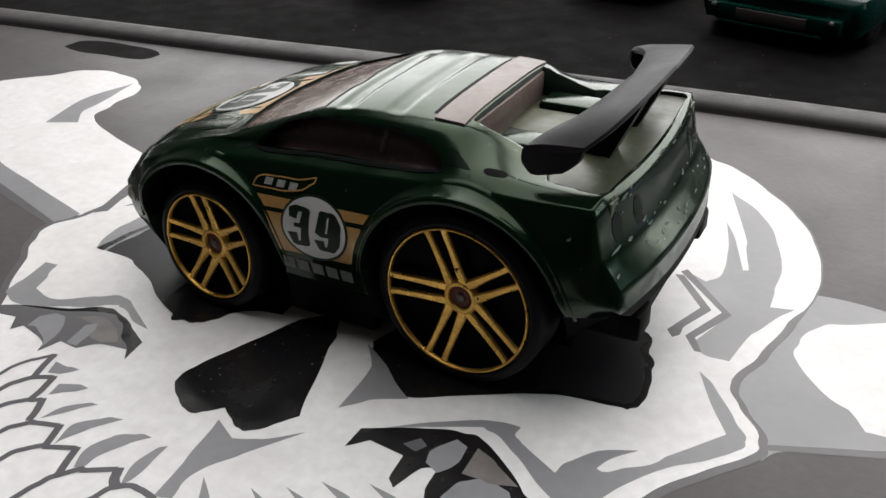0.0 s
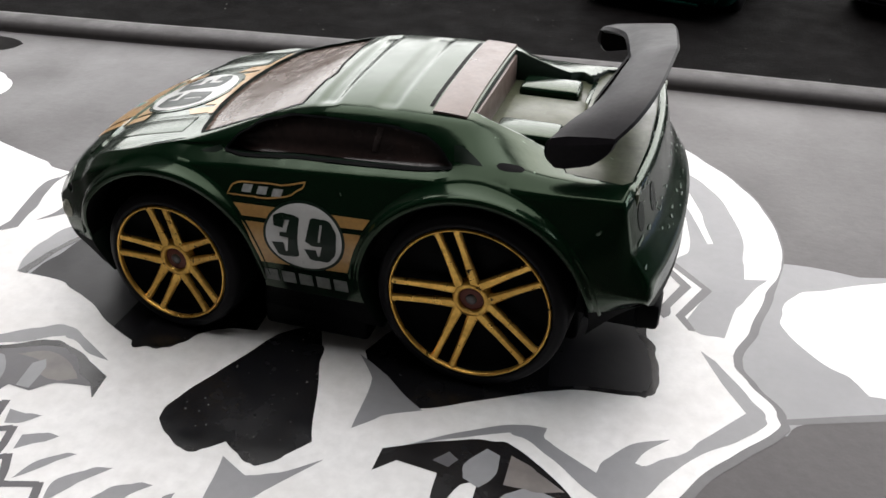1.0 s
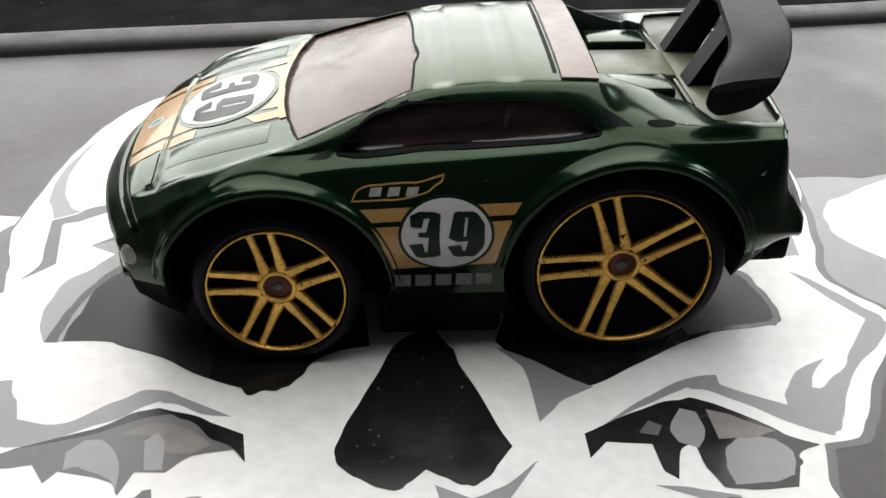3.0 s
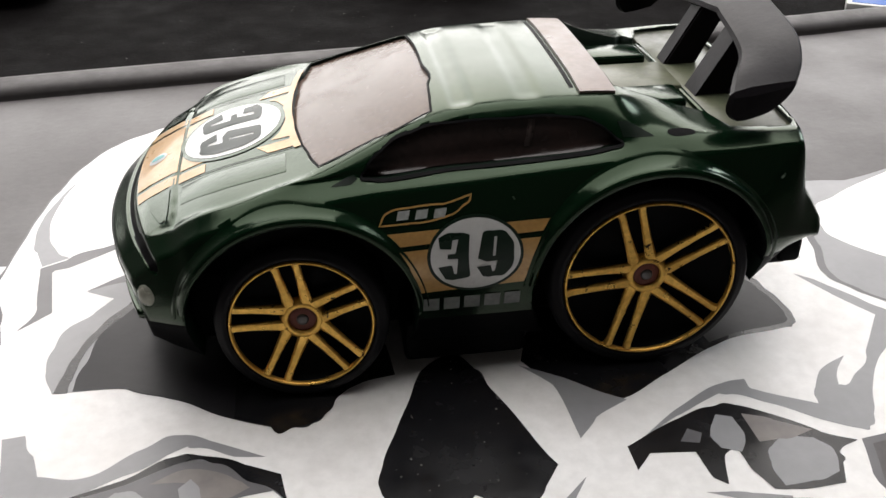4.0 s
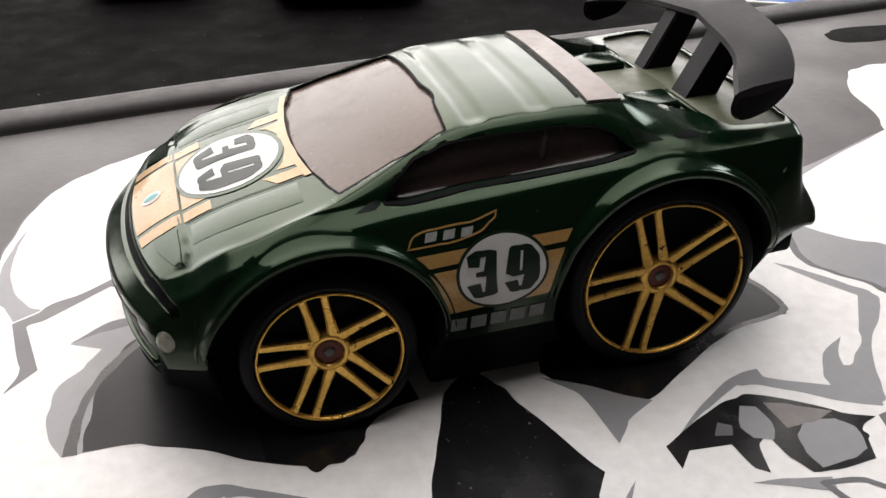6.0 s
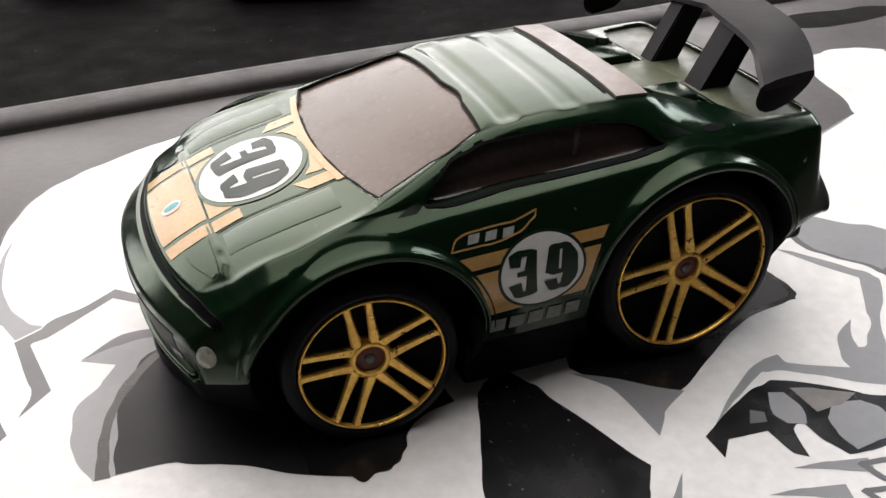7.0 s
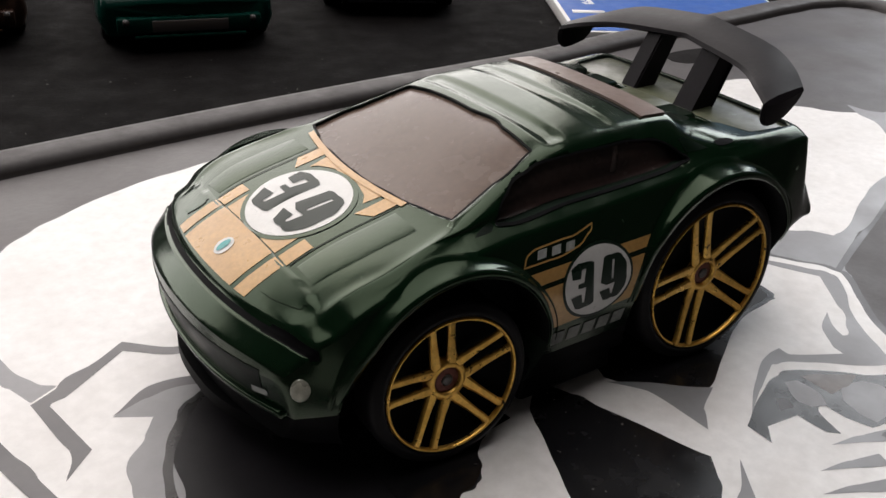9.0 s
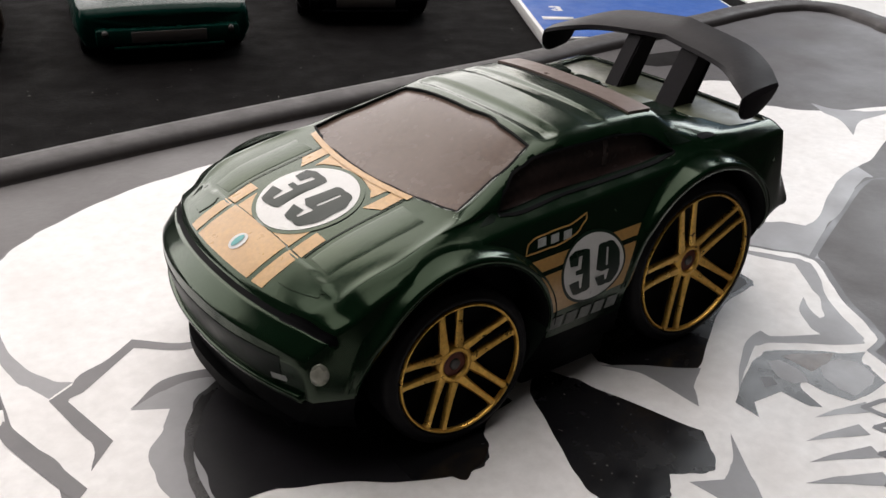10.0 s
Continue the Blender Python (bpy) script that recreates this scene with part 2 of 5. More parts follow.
# ---------------- the printed lid ----------------
LID = material("grey_lid_plastic", (0.0678, 0.0624, 0.0631), 0.42, spec=0.2, spread=0.10, grain=700, bump=0.14, bump_scale=1200, stain=(0.0577, 0.0531, 0.0531), stain_scale=25)
P_WHITE = material("white_lid_print", (0.616, 0.6083, 0.6006), 0.42, spread=0.08, grain=700, bump=0.12, bump_scale=900, stain=(0.49, 0.475, 0.46), stain_scale=110)
P_MID = material("mid_grey_lid_print", (0.1809, 0.1809, 0.1887), 0.40, spread=0.05, grain=900, bump=0.05, bump_scale=1200)
P_DARK = material("dark_grey_lid_print", (0.0655, 0.0631, 0.0678), 0.42, spread=0.08, grain=900, bump=0.05, bump_scale=1200)
P_BLACK = material("black_lid_print", (0.006, 0.006, 0.007), 0.24, spread=0.2, grain=900, bump=0.06, bump_scale=1500, stain=(0.014, 0.012, 0.011), stain_scale=90, spec=0.3)
P_DEEP = material("charcoal_lid_print", (0.009, 0.0085, 0.0098), 0.36, spread=0.12, grain=900, bump=0.05, bump_scale=1200, spec=0.15, stain=(0.008, 0.0075, 0.0085))
P_SLOT = material("dark_slot", (0.006, 0.005, 0.005), 0.8, spread=0.3, grain=900, spec=0.05)
P_WARM = material("warm_grey_lid_print", (0.1309, 0.1155, 0.1078), 0.42, spread=0.1, grain=700, stain=(0.0462, 0.0431, 0.0423), stain_scale=260)
RIM = material("rim_plastic", (0.053, 0.049, 0.049), 0.55, spec=0.18, spread=0.12, grain=700, bump=0.2, bump_scale=900, stain=(0.048, 0.045, 0.045), stain_scale=120)
FELT = material("black_felt", (0.0025, 0.0020, 0.0020), 0.85, spec=0.04, spread=0.5, grain=1500, bump=0.5, bump_scale=1600, stain=(0.0050, 0.0041, 0.0041), stain_scale=70)

FELT_Z = -7.5
RIM_LINE = rounded([-230, 43, -130, 51, -70, 55.5, -40, 58.5, 0, 62, 30, 63.8, 50, 64.5, 65, 65.2, 77, 66.5, 90, 68.2, 110, 69.6, 132, 71.4, 150, 73, 162, 72.8, 169.5, 69.5, 171.5, 63, 168.5, 54, 163.5, 40, 158, 15, 155, -30, 154, -72], turn=70, closed=False)
lid = thing("printed_lid", "grey plastic lid printed with a white skull and black shapes", "lid", kind="structure")
edge = [Vector((-230, -72))] + [q.copy() for q in RIM_LINE]
part("lid_panel", sheet(edge, 0.0, thick=11.0), LID, lid, "smooth grey lid face", smooth=False)


def rim_sweep(profile):
    bm = bmesh.new()
    rows = []
    for i, q in enumerate(RIM_LINE):
        d = (RIM_LINE[min(i + 1, len(RIM_LINE) - 1)] - RIM_LINE[max(i - 1, 0)]).normalized()
        o = Vector((-d.y, d.x))
        rows.append([bm.verts.new(((q.x + o.x * a) * MM, (q.y + o.y * a) * MM, z * MM)) for a, z in profile])
    for r, s in zip(rows, rows[1:]):
        for k in range(len(profile) - 1):
            bm.faces.new((r[k], s[k], s[k + 1], r[k + 1]))
    bmesh.ops.recalc_face_normals(bm, faces=bm.faces)
    return bm


part("rim", rim_sweep([(0, -6), (0, -0.9), (0.7, -0.9), (0.75, 0.3), (1.1, 1.1), (1.9, 1.5), (3.6, 1.6), (5.2, 1.7), (6.6, 1.5), (7.3, 0.9), (7.6, -0.6), (7.6, -9)]), RIM, lid, "rounded raised rim of the lid")
felt_edge = [Vector(q) for q in ((-300, -60), (320, -60), (320, 600), (-300, 600))]
tagged(new("felt_mat", mesh_of(sheet(felt_edge, FELT_Z, thick=4.0), "felt_mat", FELT, False)), "black felt mat behind the lid rim", "mat", "", "structure")

PRINTS = []


def printed(mat, layer, points, turn=48, name="printed_shape"):
    PRINTS.append((name, mat, rounded(points, turn), 0.010 * layer + 0.0004 * len(PRINTS)))


def mirrored(points):
    """The mirror image across the slightly leaning middle line of the skull."""
    out = []
    for x, y in list(zip(points[0::2], points[1::2]))[::-1]:
        far = (x + 3.4) * 0.99905 - (y + 20) * 0.0436
        out += [x - 2 * far * 0.99905, y + 2 * far * 0.0436]
    return out


# ground behind the skull on the east side, and the neighbouring white shapes
printed(P_MID, 1, [40, 14, 52, 14, 70, 20.5, 80, 6, 76, -2.6, 71.5, -2.9, 56, -8, 45.5, -13, 43, -15, 38, -18, 36, -8])
printed(P_DARK, 2, [43.0, -13.2, 56, -8.4, 71.5, -3.1, 77, -3.4, 77, -4.2, 71.3, -3.9, 56, -9.2, 43, -14.0])
printed(P_WHITE, 2, [48.5, 10.2, 45.1, 8, 43.7, 4, 44, 0.9, 46.7, -2.8, 49.5, -4.7, 51.3, -7.3, 56, -6.4, 66, -2, 72.5, 0.3, 82, 1.5, 96, 6, 116, 4, 125, 12, 108, 16.5, 98, 20, 92, 26, 88, 30, 95, 37, 97, 41, 91.5, 43.6, 85.5, 43.4, 81, 40.5, 77, 35, 72.6, 22.6, 69.4, 20, 58.5, 15.4])
printed(P_MID, 3, [112, 13, 99.5, 13.5, 90.4, 9.7, 95.6, 15.5, 97, 20, 99.5, 24, 101, 19, 104, 16])
printed(P_MID, 3, [66.5, -2.4, 70, -0.2, 69, -3.8, 57.5, -8.0, 52, -8.2, 55.5, -6.8])
printed(P_SLOT, 1, [90, 57.5, 92.5, 60.8, 97, 62.2, 106, 61.2, 113, 61.2, 117.5, 59.5, 117.2, 56.2, 111, 55, 101, 54, 94.5, 54.3, 91, 55.8])
# tongue-shaped white print on the west side
printed(P_WHITE, 1, [-112, 10, -104, 22, -95.5, 31, -90.6, 36.4, -83.9, 37.2, -76.9, 34.8, -73.4, 30.8, -72.6, 23.7, -70.7, 18.4, -62.8, 14.6, -53.8, 11.5, -50, 9.7, -46, 9, -43, 2, -43.9, -5.5, -47, -8.2, -58, -4.2, -68.6, -1.2, -90, 2])
printed(P_MID, 2, [-77.3, 13.9, -79.9, 24.8, -77.6, 34.4, -76.3, 28, -75.6, 20.8, -72.3, 16.2])
printed(P_MID, 2, [-69, -1.0, -46.5, -7.4, -47.2, -10.8, -62.2, -6.4, -80, -1.5, -80, 2.4])
printed(P_DARK, 3, [-80, -1.3, -62.2, -6.2, -47.3, -10.8, -47.5, -11.6, -62.6, -7.4, -80, -2.5])
printed(P_SLOT, 1, [-107.3, 45.2, -107.1, 49.4, -102, 51.2, -95.4, 51.4, -88, 50.9, -85, 49.3, -85.2, 46.8, -88, 45.0, -95, 44.6, -103, 44.2])
# dark edge and white shape of the skull
SKULL = [-39.2, 38.4, -35.6, 41.6, -31.6, 44.2, -23, 48.4, -14.2, 50.9, -5, 52.3, 5, 51.8, 14, 50, 20, 47.8, 25, 45.3, 29.2, 43, 33.9, 38.3, 38.6, 32.4, 41.6, 26.5, 43.4, 20, 43.7, 14.7, 43.2, 10.9, 42.0, 7.6, 41.6, 5, 40.4, -0.4, 39.0, -5.9, 40.6, -9.0, 43.0, -12.9, 42.6, -15.2, 39.2, -19.3, 36.9, -22.2, 34.2, -26.9, 33.0, -28.6, 29.8, -29.2, 28.6, -33, 27, -40, 22, -52, 10, -62]
SKULL_ALL = SKULL + mirrored([28.6, -33, 27, -40, 22, -52, 10, -62]) + [-36.4, -29.4, -38.4, -26, -40.6, -23.5, -43.2, -19.1, -46.2, -15.1, -47.5, -11.4, -45.2, -6.4, -44.6, -1, -46.4, 5, -46.4, 8.6, -45.9, 14.5, -45.2, 21, -44.2, 26, -42.2, 33]
printed(P_WHITE, 4, SKULL_ALL)
mid = sum((Vector(q) for q in zip(SKULL_ALL[0::2], SKULL_ALL[1::2])), Vector((0, 0))) / (len(SKULL_ALL) / 2)
wider = []
for q in zip(SKULL_ALL[0::2], SKULL_ALL[1::2]):
    v = Vector(q) - mid
    w = v + v.normalized() * (0.25 if q[1] > 8 else 0.9)
    wider += [w.x + mid.x, w.y + mid.y]
printed(P_DARK, 3, wider)
# grey flashes in the two upper lobes
LOBE = [29.6, 35.9, 34.8, 30.5, 37.6, 24.6, 39.4, 18, 39.6, 12.7, 39.7, 9.6, 42.2, 10.2, 40.4, 6.8, 39.0, 3.6, 38.0, -2.2, 35, -1.5, 33.9, -0.7, 36.1, 6, 29.9, 13.0, 32.2, 11.8, 33.4, 15.1, 32.7, 20.6, 31, 27.1, 32.7, 23.8, 35.4, 16.1, 36, 16.4, 34.4, 23]
printed(P_MID, 5, LOBE)
printed(P_DARK, 5.5, [29.6, 13.6, 36.4, 6.1, 33.9, 0.4, 35.2, -1.9, 34.2, -2.0, 32.8, 0.4, 35.0, 6.2, 28.8, 12.4])
printed(P_WHITE, 6, [28.9, 12.9, 35.3, 6.2, 32.9, 0.3, 34.6, -2.2, 38.6, -6.6, 37.9, -6.9, 33.5, -2.2, 31.6, 0.2, 33.4, 5.8, 27.6, 11.6])
printed(P_DARK, 6.5, [28.6, 11.9, 33.0, 6.2, 30.9, 0.6, 31.8, -0.6, 32.3, 1.6, 34.2, 6.2, 29.6, 12.1])
# west side: grey crescents, and the zigzag line
printed(P_MID, 5, [-42.5, 28.4, -44.0, 23.6, -44.9, 18.6, -44.7, 14.0, -43.9, 11.4, -42.8, 8.4, -40.2, 9.8, -42.0, 11.8, -43.4, 15.5, -43.8, 20.0, -43.5, 24.0], 60)
printed(P_DARK, 6, [-22, 11.2, -28.4, 10.3, -33.1, 13.9, -36.4, 11.7, -40.4, 9.4, -42.9, 8.1, -41.6, 0.3, -42.8, -3.3, -40.0, -0.5, -41.5, 7.1, -40.0, 7.7, -33.5, 12.3, -28.6, 9.1, -22, 9.8])
printed(P_DARK, 6, [-47.0, 7.4, -43.7, -5.2, -44.8, -6.2, -45.2, -5.4, -47.8, 4.6])
# brows, sockets and nose
BROW = [11.7, -26.6, 16.9, -22.9, 21.1, -20.8, 23.4, -20.5, 23.9, -22.1, 28.4, -24.6, 29.2, -22.5, 31, -20.2, 34, -18.7, 32.1, -20.9, 31.4, -22.5, 32, -22.7, 33.4, -21.5, 36.3, -18.4, 40.3, -13.2, 37.6, -8.7, 34.6, -2.6, 38, -7.3, 40.7, -11.2, 42.0, -13.4, 41.5, -15.1, 39.5, -17.4, 36.3, -20.3, 34, -23.6, 32.5, -26.4, 31.3, -27.9, 30.2, -28, 27.7, -26.6, 24, -23.8, 20.9, -22.3, 19.4, -22.5, 15.7, -24.3]
printed(P_MID, 5, BROW)
printed(P_MID, 5, [-39.4, -25.4, -39.6, -22.6, -40.4, -18.6, -38.6, -18.4, -37.4, -21.0, -36.6, -23.4, -32.5, -24.0, -28.5, -21.4, -25.7, -20.3, -23.4, -21.3, -18.8, -23.9, -21.3, -23.5, -24.8, -22.0, -26.2, -22.2, -30, -24.4, -35.9, -26.6])
printed(P_BLACK, 5, [30.4, -13.8, 31.5, -13.5, 32.2, -12.3, 32.2, -10.0, 31.6, -7.2, 30.5, -4.4, 28.3, -0.5, 22, 2, 14, 1, 9, -4, 6, -10, 4.2, -15.0, 6.4, -18.4, 8.6, -20.6, 12, -21.4, 17.4, -18.4, 23, -15.4, 25.9, -14.4])
printed(P_MID, 6, [3.9, -15.6, 6.3, -18.7, 6.9, -25.7, 8.9, -23.4, 12.2, -21.6, 10.1, -20.2, 7.0, -17.6])
printed(P_MID, 5, [-37.5, -13.3, -38.7, -9.8, -38.6, -6.5, -38, -3.5, -35.7, -0.9, -34.3, 1.1, -37.3, 2.8, -32.5, 5.6, -27.8, 3.8, -26, -6, -30, -13.3])
printed(P_DARK, 5.5, [-37.3, 2.9, -32.5, 5.7, -26, 4.2, -27, 2.2, -31, 4.2, -34, 4.0])
printed(P_DEEP, 6, [-35.8, -13.2, -35.2, -9.1, -33.4, -2.9, -30, 2.2, -22, 4, -14, 2, -10, -4, -8, -10, -7.4, -15.2, -10.9, -16.1, -12.6, -17.4, -13.8, -19.5, -14.9, -20.5, -16.4, -20.8, -18.5, -20.4, -22.7, -18.4, -27.2, -15.5, -31.1, -13.6])
printed(P_BLACK, 7, [-21.5, -18.9, -21.0, -8, -19.5, 0, -16, 2.4, -12, 0.6, -10.0, -4, -8.2, -10, -7.6, -15.0, -10.9, -16.0, -12.7, -17.5, -13.8, -19.4, -16.4, -20.7, -18.5, -20.3])
printed(P_BLACK, 6.5, [-37.4, -13.3, -37.0, -10.8, -36.4, -7.8, -35.2, -4.4, -33.4, -1.2, -30.6, 1.8, -28.0, 3.4, -28.4, 2.2, -30.8, 0.4, -33.0, -2.4, -34.8, -5.4, -35.8, -8.6, -36.2, -12.0, -36.2, -13.4])
printed(P_BLACK, 5, [-1.6, -12.5, -4.6, -14.6, -5.7, -16.4, -6.6, -18.9, -8.1, -22.5, -9.6, -26.4, -10.0, -28.8, -9.3, -30.2, -7.9, -31.3, -6.2, -32.3, -4.8, -32.4, -4, -31.7, -2.8, -30.5, -1.3, -31.4, 0.3, -32.2, 1.4, -32.0, 2.8, -30.4, 4.3, -28.3, 3.4, -26.1, 2.1, -21.9, 0.7, -18.2, -0.2, -15.4])
printed(P_DEEP, 5.5, [30.2, -13.2, 31.0, -12.9, 31.5, -12.0, 31.5, -10.0, 30.9, -7.4, 29.8, -4.8, 27.6, -1.4, 24, -0.5, 21.5, -6, 22.4, -15.0, 26.0, -13.8])
# cheeks
CHEEK = [10.4, -27.2, 15.7, -24.6, 19.2, -23.6, 21.2, -23.7, 23.8, -25.3, 26.9, -28, 29.4, -29.3, 27.3, -30.3, 26.9, -31.5, 26.0, -33.6, 21.6, -33.6, 20.2, -33.4, 19.4, -31.4, 19.2, -28.6, 17.9, -29.3, 16.9, -32.4, 16.0, -31.6, 15.7, -28.6, 12, -28.2, 10.4, -29.9]
printed(P_BLACK, 6, CHEEK)
printed(P_MID, 7, [19, -24.6, 20.3, -25.1, 20.3, -27.7, 19.4, -29.2, 17.9, -28.5, 17.7, -26.7])
printed(P_MID, 7, [21.2, -30.7, 22.1, -28.9, 23.9, -28.1, 25.9, -28.5, 26.8, -30.4, 26.1, -32.4, 23.7, -33.0, 21.2, -33.2])
printed(P_WARM, 7, [21.2, -24.8, 23.6, -26.0, 26.3, -27.6, 23.2, -28.2, 21.3, -28.3])
printed(P_DARK, 7, [14.9, -27.3, 16.0, -25.9, 17.0, -26.6, 16.4, -27.7])
printed(P_DARK, 6, [-38.5, -28.6, -35.9, -26.9, -29.8, -24.8, -26, -22.8, -23.9, -23.0, -20.5, -24.5, -17.6, -26.0, -17.1, -29.1, -18.2, -27.7, -21.4, -28.2, -23.2, -29.9, -25.6, -29.7, -26.4, -32.1, -27.7, -30.5, -31.6, -29.4, -32.4, -30.6, -33.8, -28.6, -36.4, -28.8])
printed(P_BLACK, 6.5, [-36.0, -26.9, -29.8, -24.8, -26, -22.8, -23.9, -23.0, -20.5, -24.5, -17.6, -26.0, -17.1, -29.1, -18.4, -27.4, -20.2, -26.4, -23.0, -24.0, -25.6, -23.6, -29.8, -25.4])
printed(P_MID, 7, [-31.2, -29.3, -31.5, -27.4, -30.3, -26.1, -28.4, -26.6, -27, -28.8, -26.6, -31.6, -27.7, -30.2, -30.1, -29.0])
printed(P_WARM, 7, [-27.8, -25.6, -24.6, -24.4, -21.2, -26.0, -20.0, -27.1, -22, -27.9, -23.7, -27.6, -25.0, -25.9])
printed(P_MID, 7.5, [-24.9, -29.6, -25.5, -26.4, -24.6, -25.5, -23.8, -27, -23.5, -29.6])
# fangs of the jaw: grey wedges between the white teeth, dark lines round them
printed(P_MID, 5, [-2.2, -32.1, -1.8, -34.2, -1.2, -38, -0.7, -42.4, 0.9, -41.9, 0.8, -38.1, 2.8, -34.8, 6.2, -29.9, 2.4, -32.8, 0.6, -33.6])


def wedge(tx, ty, rx, ry, width):
    d = Vector((rx - tx, ry - ty))
    o = Vector((-d.y, d.x)).normalized() * width
    m = Vector((tx, ty)) + d * 0.55
    a, e = m + o * 0.7, m - o * 0.45
    f, g = Vector((rx, ry)) + o, Vector((rx, ry)) - o
    printed(P_MID, 5, [tx, ty, a.x, a.y, f.x, f.y, g.x, g.y, e.x, e.y])


for tooth in ([-19.9, -32.4, -21.4, -32.6, -23.2, -32.5, -22.5, -34.2, -21.1, -33.7],
              [-16.8, -34.2, -18.4, -34.3, -20.0, -35.0, -19.6, -36.7, -18.5, -35.7, -17.4, -34.9],
              [-14.0, -35.6, -15.4, -36.1, -16.9, -37.5, -17.5, -39.6, -16.5, -38.5, -15.3, -36.9],
              [-10.2, -36.1, -12.2, -37.0, -14.0, -38.8, -13.4, -41.6, -13.0, -40.3, -12.1, -38.5],
              [-6.0, -36.8, -7.7, -37.2, -9.5, -38.6, -10.3, -40.9, -9.5, -42.9, -8.7, -42.3, -8.5, -40.6, -7.3, -38.3],
              [-3.9, -37.0, -4.7, -38.2, -5.0, -40.4, -4.2, -42.7, -3.7, -41.3, -3.8, -39.2]):
    printed(P_MID, 5, tooth, 75)
for tx, ty, rx, ry, width in ((14.8, -32.9, 21.0, -35.0, 0.8), (11, -34.5, 17.2, -36.6, 0.8), (8.7, -36.4, 15.2, -39.0, 0.8), (6, -37.8, 12.6, -41.6, 0.9), (1.6, -38.6, 5.4, -43.6, 0.9)):
    wedge(tx, ty, rx, ry, width)


def tooth_line(points, width):
    PRINTS.append(("printed_line", P_DARK, band(rounded(points, closed=False), width), 0.010 * 5.5 + 0.0004 * len(PRINTS)))


for line, width in (([-27.4, -38.0, -26.7, -36.5, -26.4, -34.7, -25.5, -33.3, -24.3, -31.8], 0.4),
                    ([-24.3, -31.6, -23.9, -33.3, -23.2, -35.3], 0.6),
                    ([-25.0, -40.0, -24.6, -38.2, -24.1, -36.7, -23.1, -35.4, -21.4, -34.5], 0.55),
                    ([-21.4, -34.3, -20.8, -36.4, -20.6, -38.2], 0.6),
                    ([-22.9, -42.2, -22.4, -40.0, -21.5, -38.8, -20.4, -38.1, -19.6, -37.5], 0.5),
                    ([-19.6, -37.3, -18.7, -38.9, -18.2, -40.3], 0.6)):
    tooth_line(line, width * 1.25)
for line, width in (([-19.8, -45.0, -19.3, -42.6, -18.6, -41.3, -17.5, -40.3, -15.0, -39.5], 0.5),
                    ([-15.0, -39.3, -14.5, -40.6, -14.0, -42.0], 0.6),
                    ([-16.8, -48.0, -16.2, -45.2, -15.4, -43.3, -13.9, -42.2, -11.2, -41.0], 0.5),
                    ([-11.2, -40.8, -10.6, -42.6, -9.9, -44.4], 0.6),
                    ([-11.6, -50.5, -11.1, -47.6, -10.6, -45.7, -9.9, -44.2, -8.5, -42.9, -5.8, -41.3], 0.5),
                    ([-5.8, -41.1, -5.2, -42.3, -4.4, -43.0], 0.75),
                    ([-5.8, -47.5, -5.1, -44.8, -4.3, -43.0, -2.5, -42.3, -0.6, -42.5, 0.8, -44.5], 0.5)):
    tooth_line(line, width * 1.25)
for lx, ly, tx, ty in ((26.0, -38.0, 20.3, -34.6), (24.0, -41.0, 18.4, -37.0), (21.0, -44.0, 15.2, -39.4), (17.0, -46.5, 11.8, -42.0)):
    tooth_line([lx, ly, (lx + tx) / 2 + 0.5, (ly + ty) / 2 + 0.9, tx, ty], 0.55)
    tooth_line([tx - 0.1, ty + 0.2, tx + 0.4, ty - 1.7, tx + 1.0, ty - 2.9], 0.65)
for name, mat, outline, z in PRINTS:
    part(name, sheet(outline, z), mat, lid, smooth=False)

# ---------------- the toy car: shape of the body, in mm, nose towards -x ----------------
NOSE, TAIL = -31.7, 32.2
Z_B = mono([-31.7, 4.6, -28, 3.8, -20, 3.2, 20, 3.4, 24.5, 5.4, 27, 7.4, 29.5, 9.4, 31.5, 10.4])
Y_M = mono([-31.7, 14.4, -28, 15.7, -22, 16.6, -8, 17.0, 6, 17.1, 15, 17.2, 24, 17.2, 28, 16.8, 31.5, 16.0])
Z_M = mono([-31.7, 9.0, -22, 11, 0, 12, 15, 12.5, 26, 13.4, 31.5, 12.2])
Z_S = mono([-31.7, 11.6, -30.2, 13.0, -29.6, 13.7, -27, 14.7, -22, 16.4, -15, 17.8, -8, 18.5, 0, 19.0, 8, 19.6, 11, 19.8, 16.5, 20.0, 22, 20.3, 26, 20.6, 28.7, 20.7, 29.3, 18.9, 29.9, 16.3, 31.0, 14.8, 32.2, 13.2])
Y_S = mono([-31.7, 14.0, -29, 15.0, -22, 15.7, -15, 15.6, -8, 15.1, 0, 15.0, 9, 15.1, 16, 15.3, 22, 15.5, 28, 15.6, 31.5, 15.5])
Z_W = mono([-31.7, 12.0, -30.2, 13.3, -29.6, 14.0, -27, 15.1, -22, 17.1, -13, 19.1, 0, 19.75, 10, 20.55, 14, 21.15, 17, 21.25, 20, 21.2, 26, 21.3, 28.7, 21.3, 29.3, 19.3, 29.9, 16.6, 31.0, 15.0, 32.2, 13.4])
Y_W = mono([-31.7, 11.5, -27, 13.0, -22, 13.8, -13, 13.3, -8, 13.2, 0, 13.2, 10, 13.2, 14, 13.5, 28, 14.0, 31.5, 13.5])
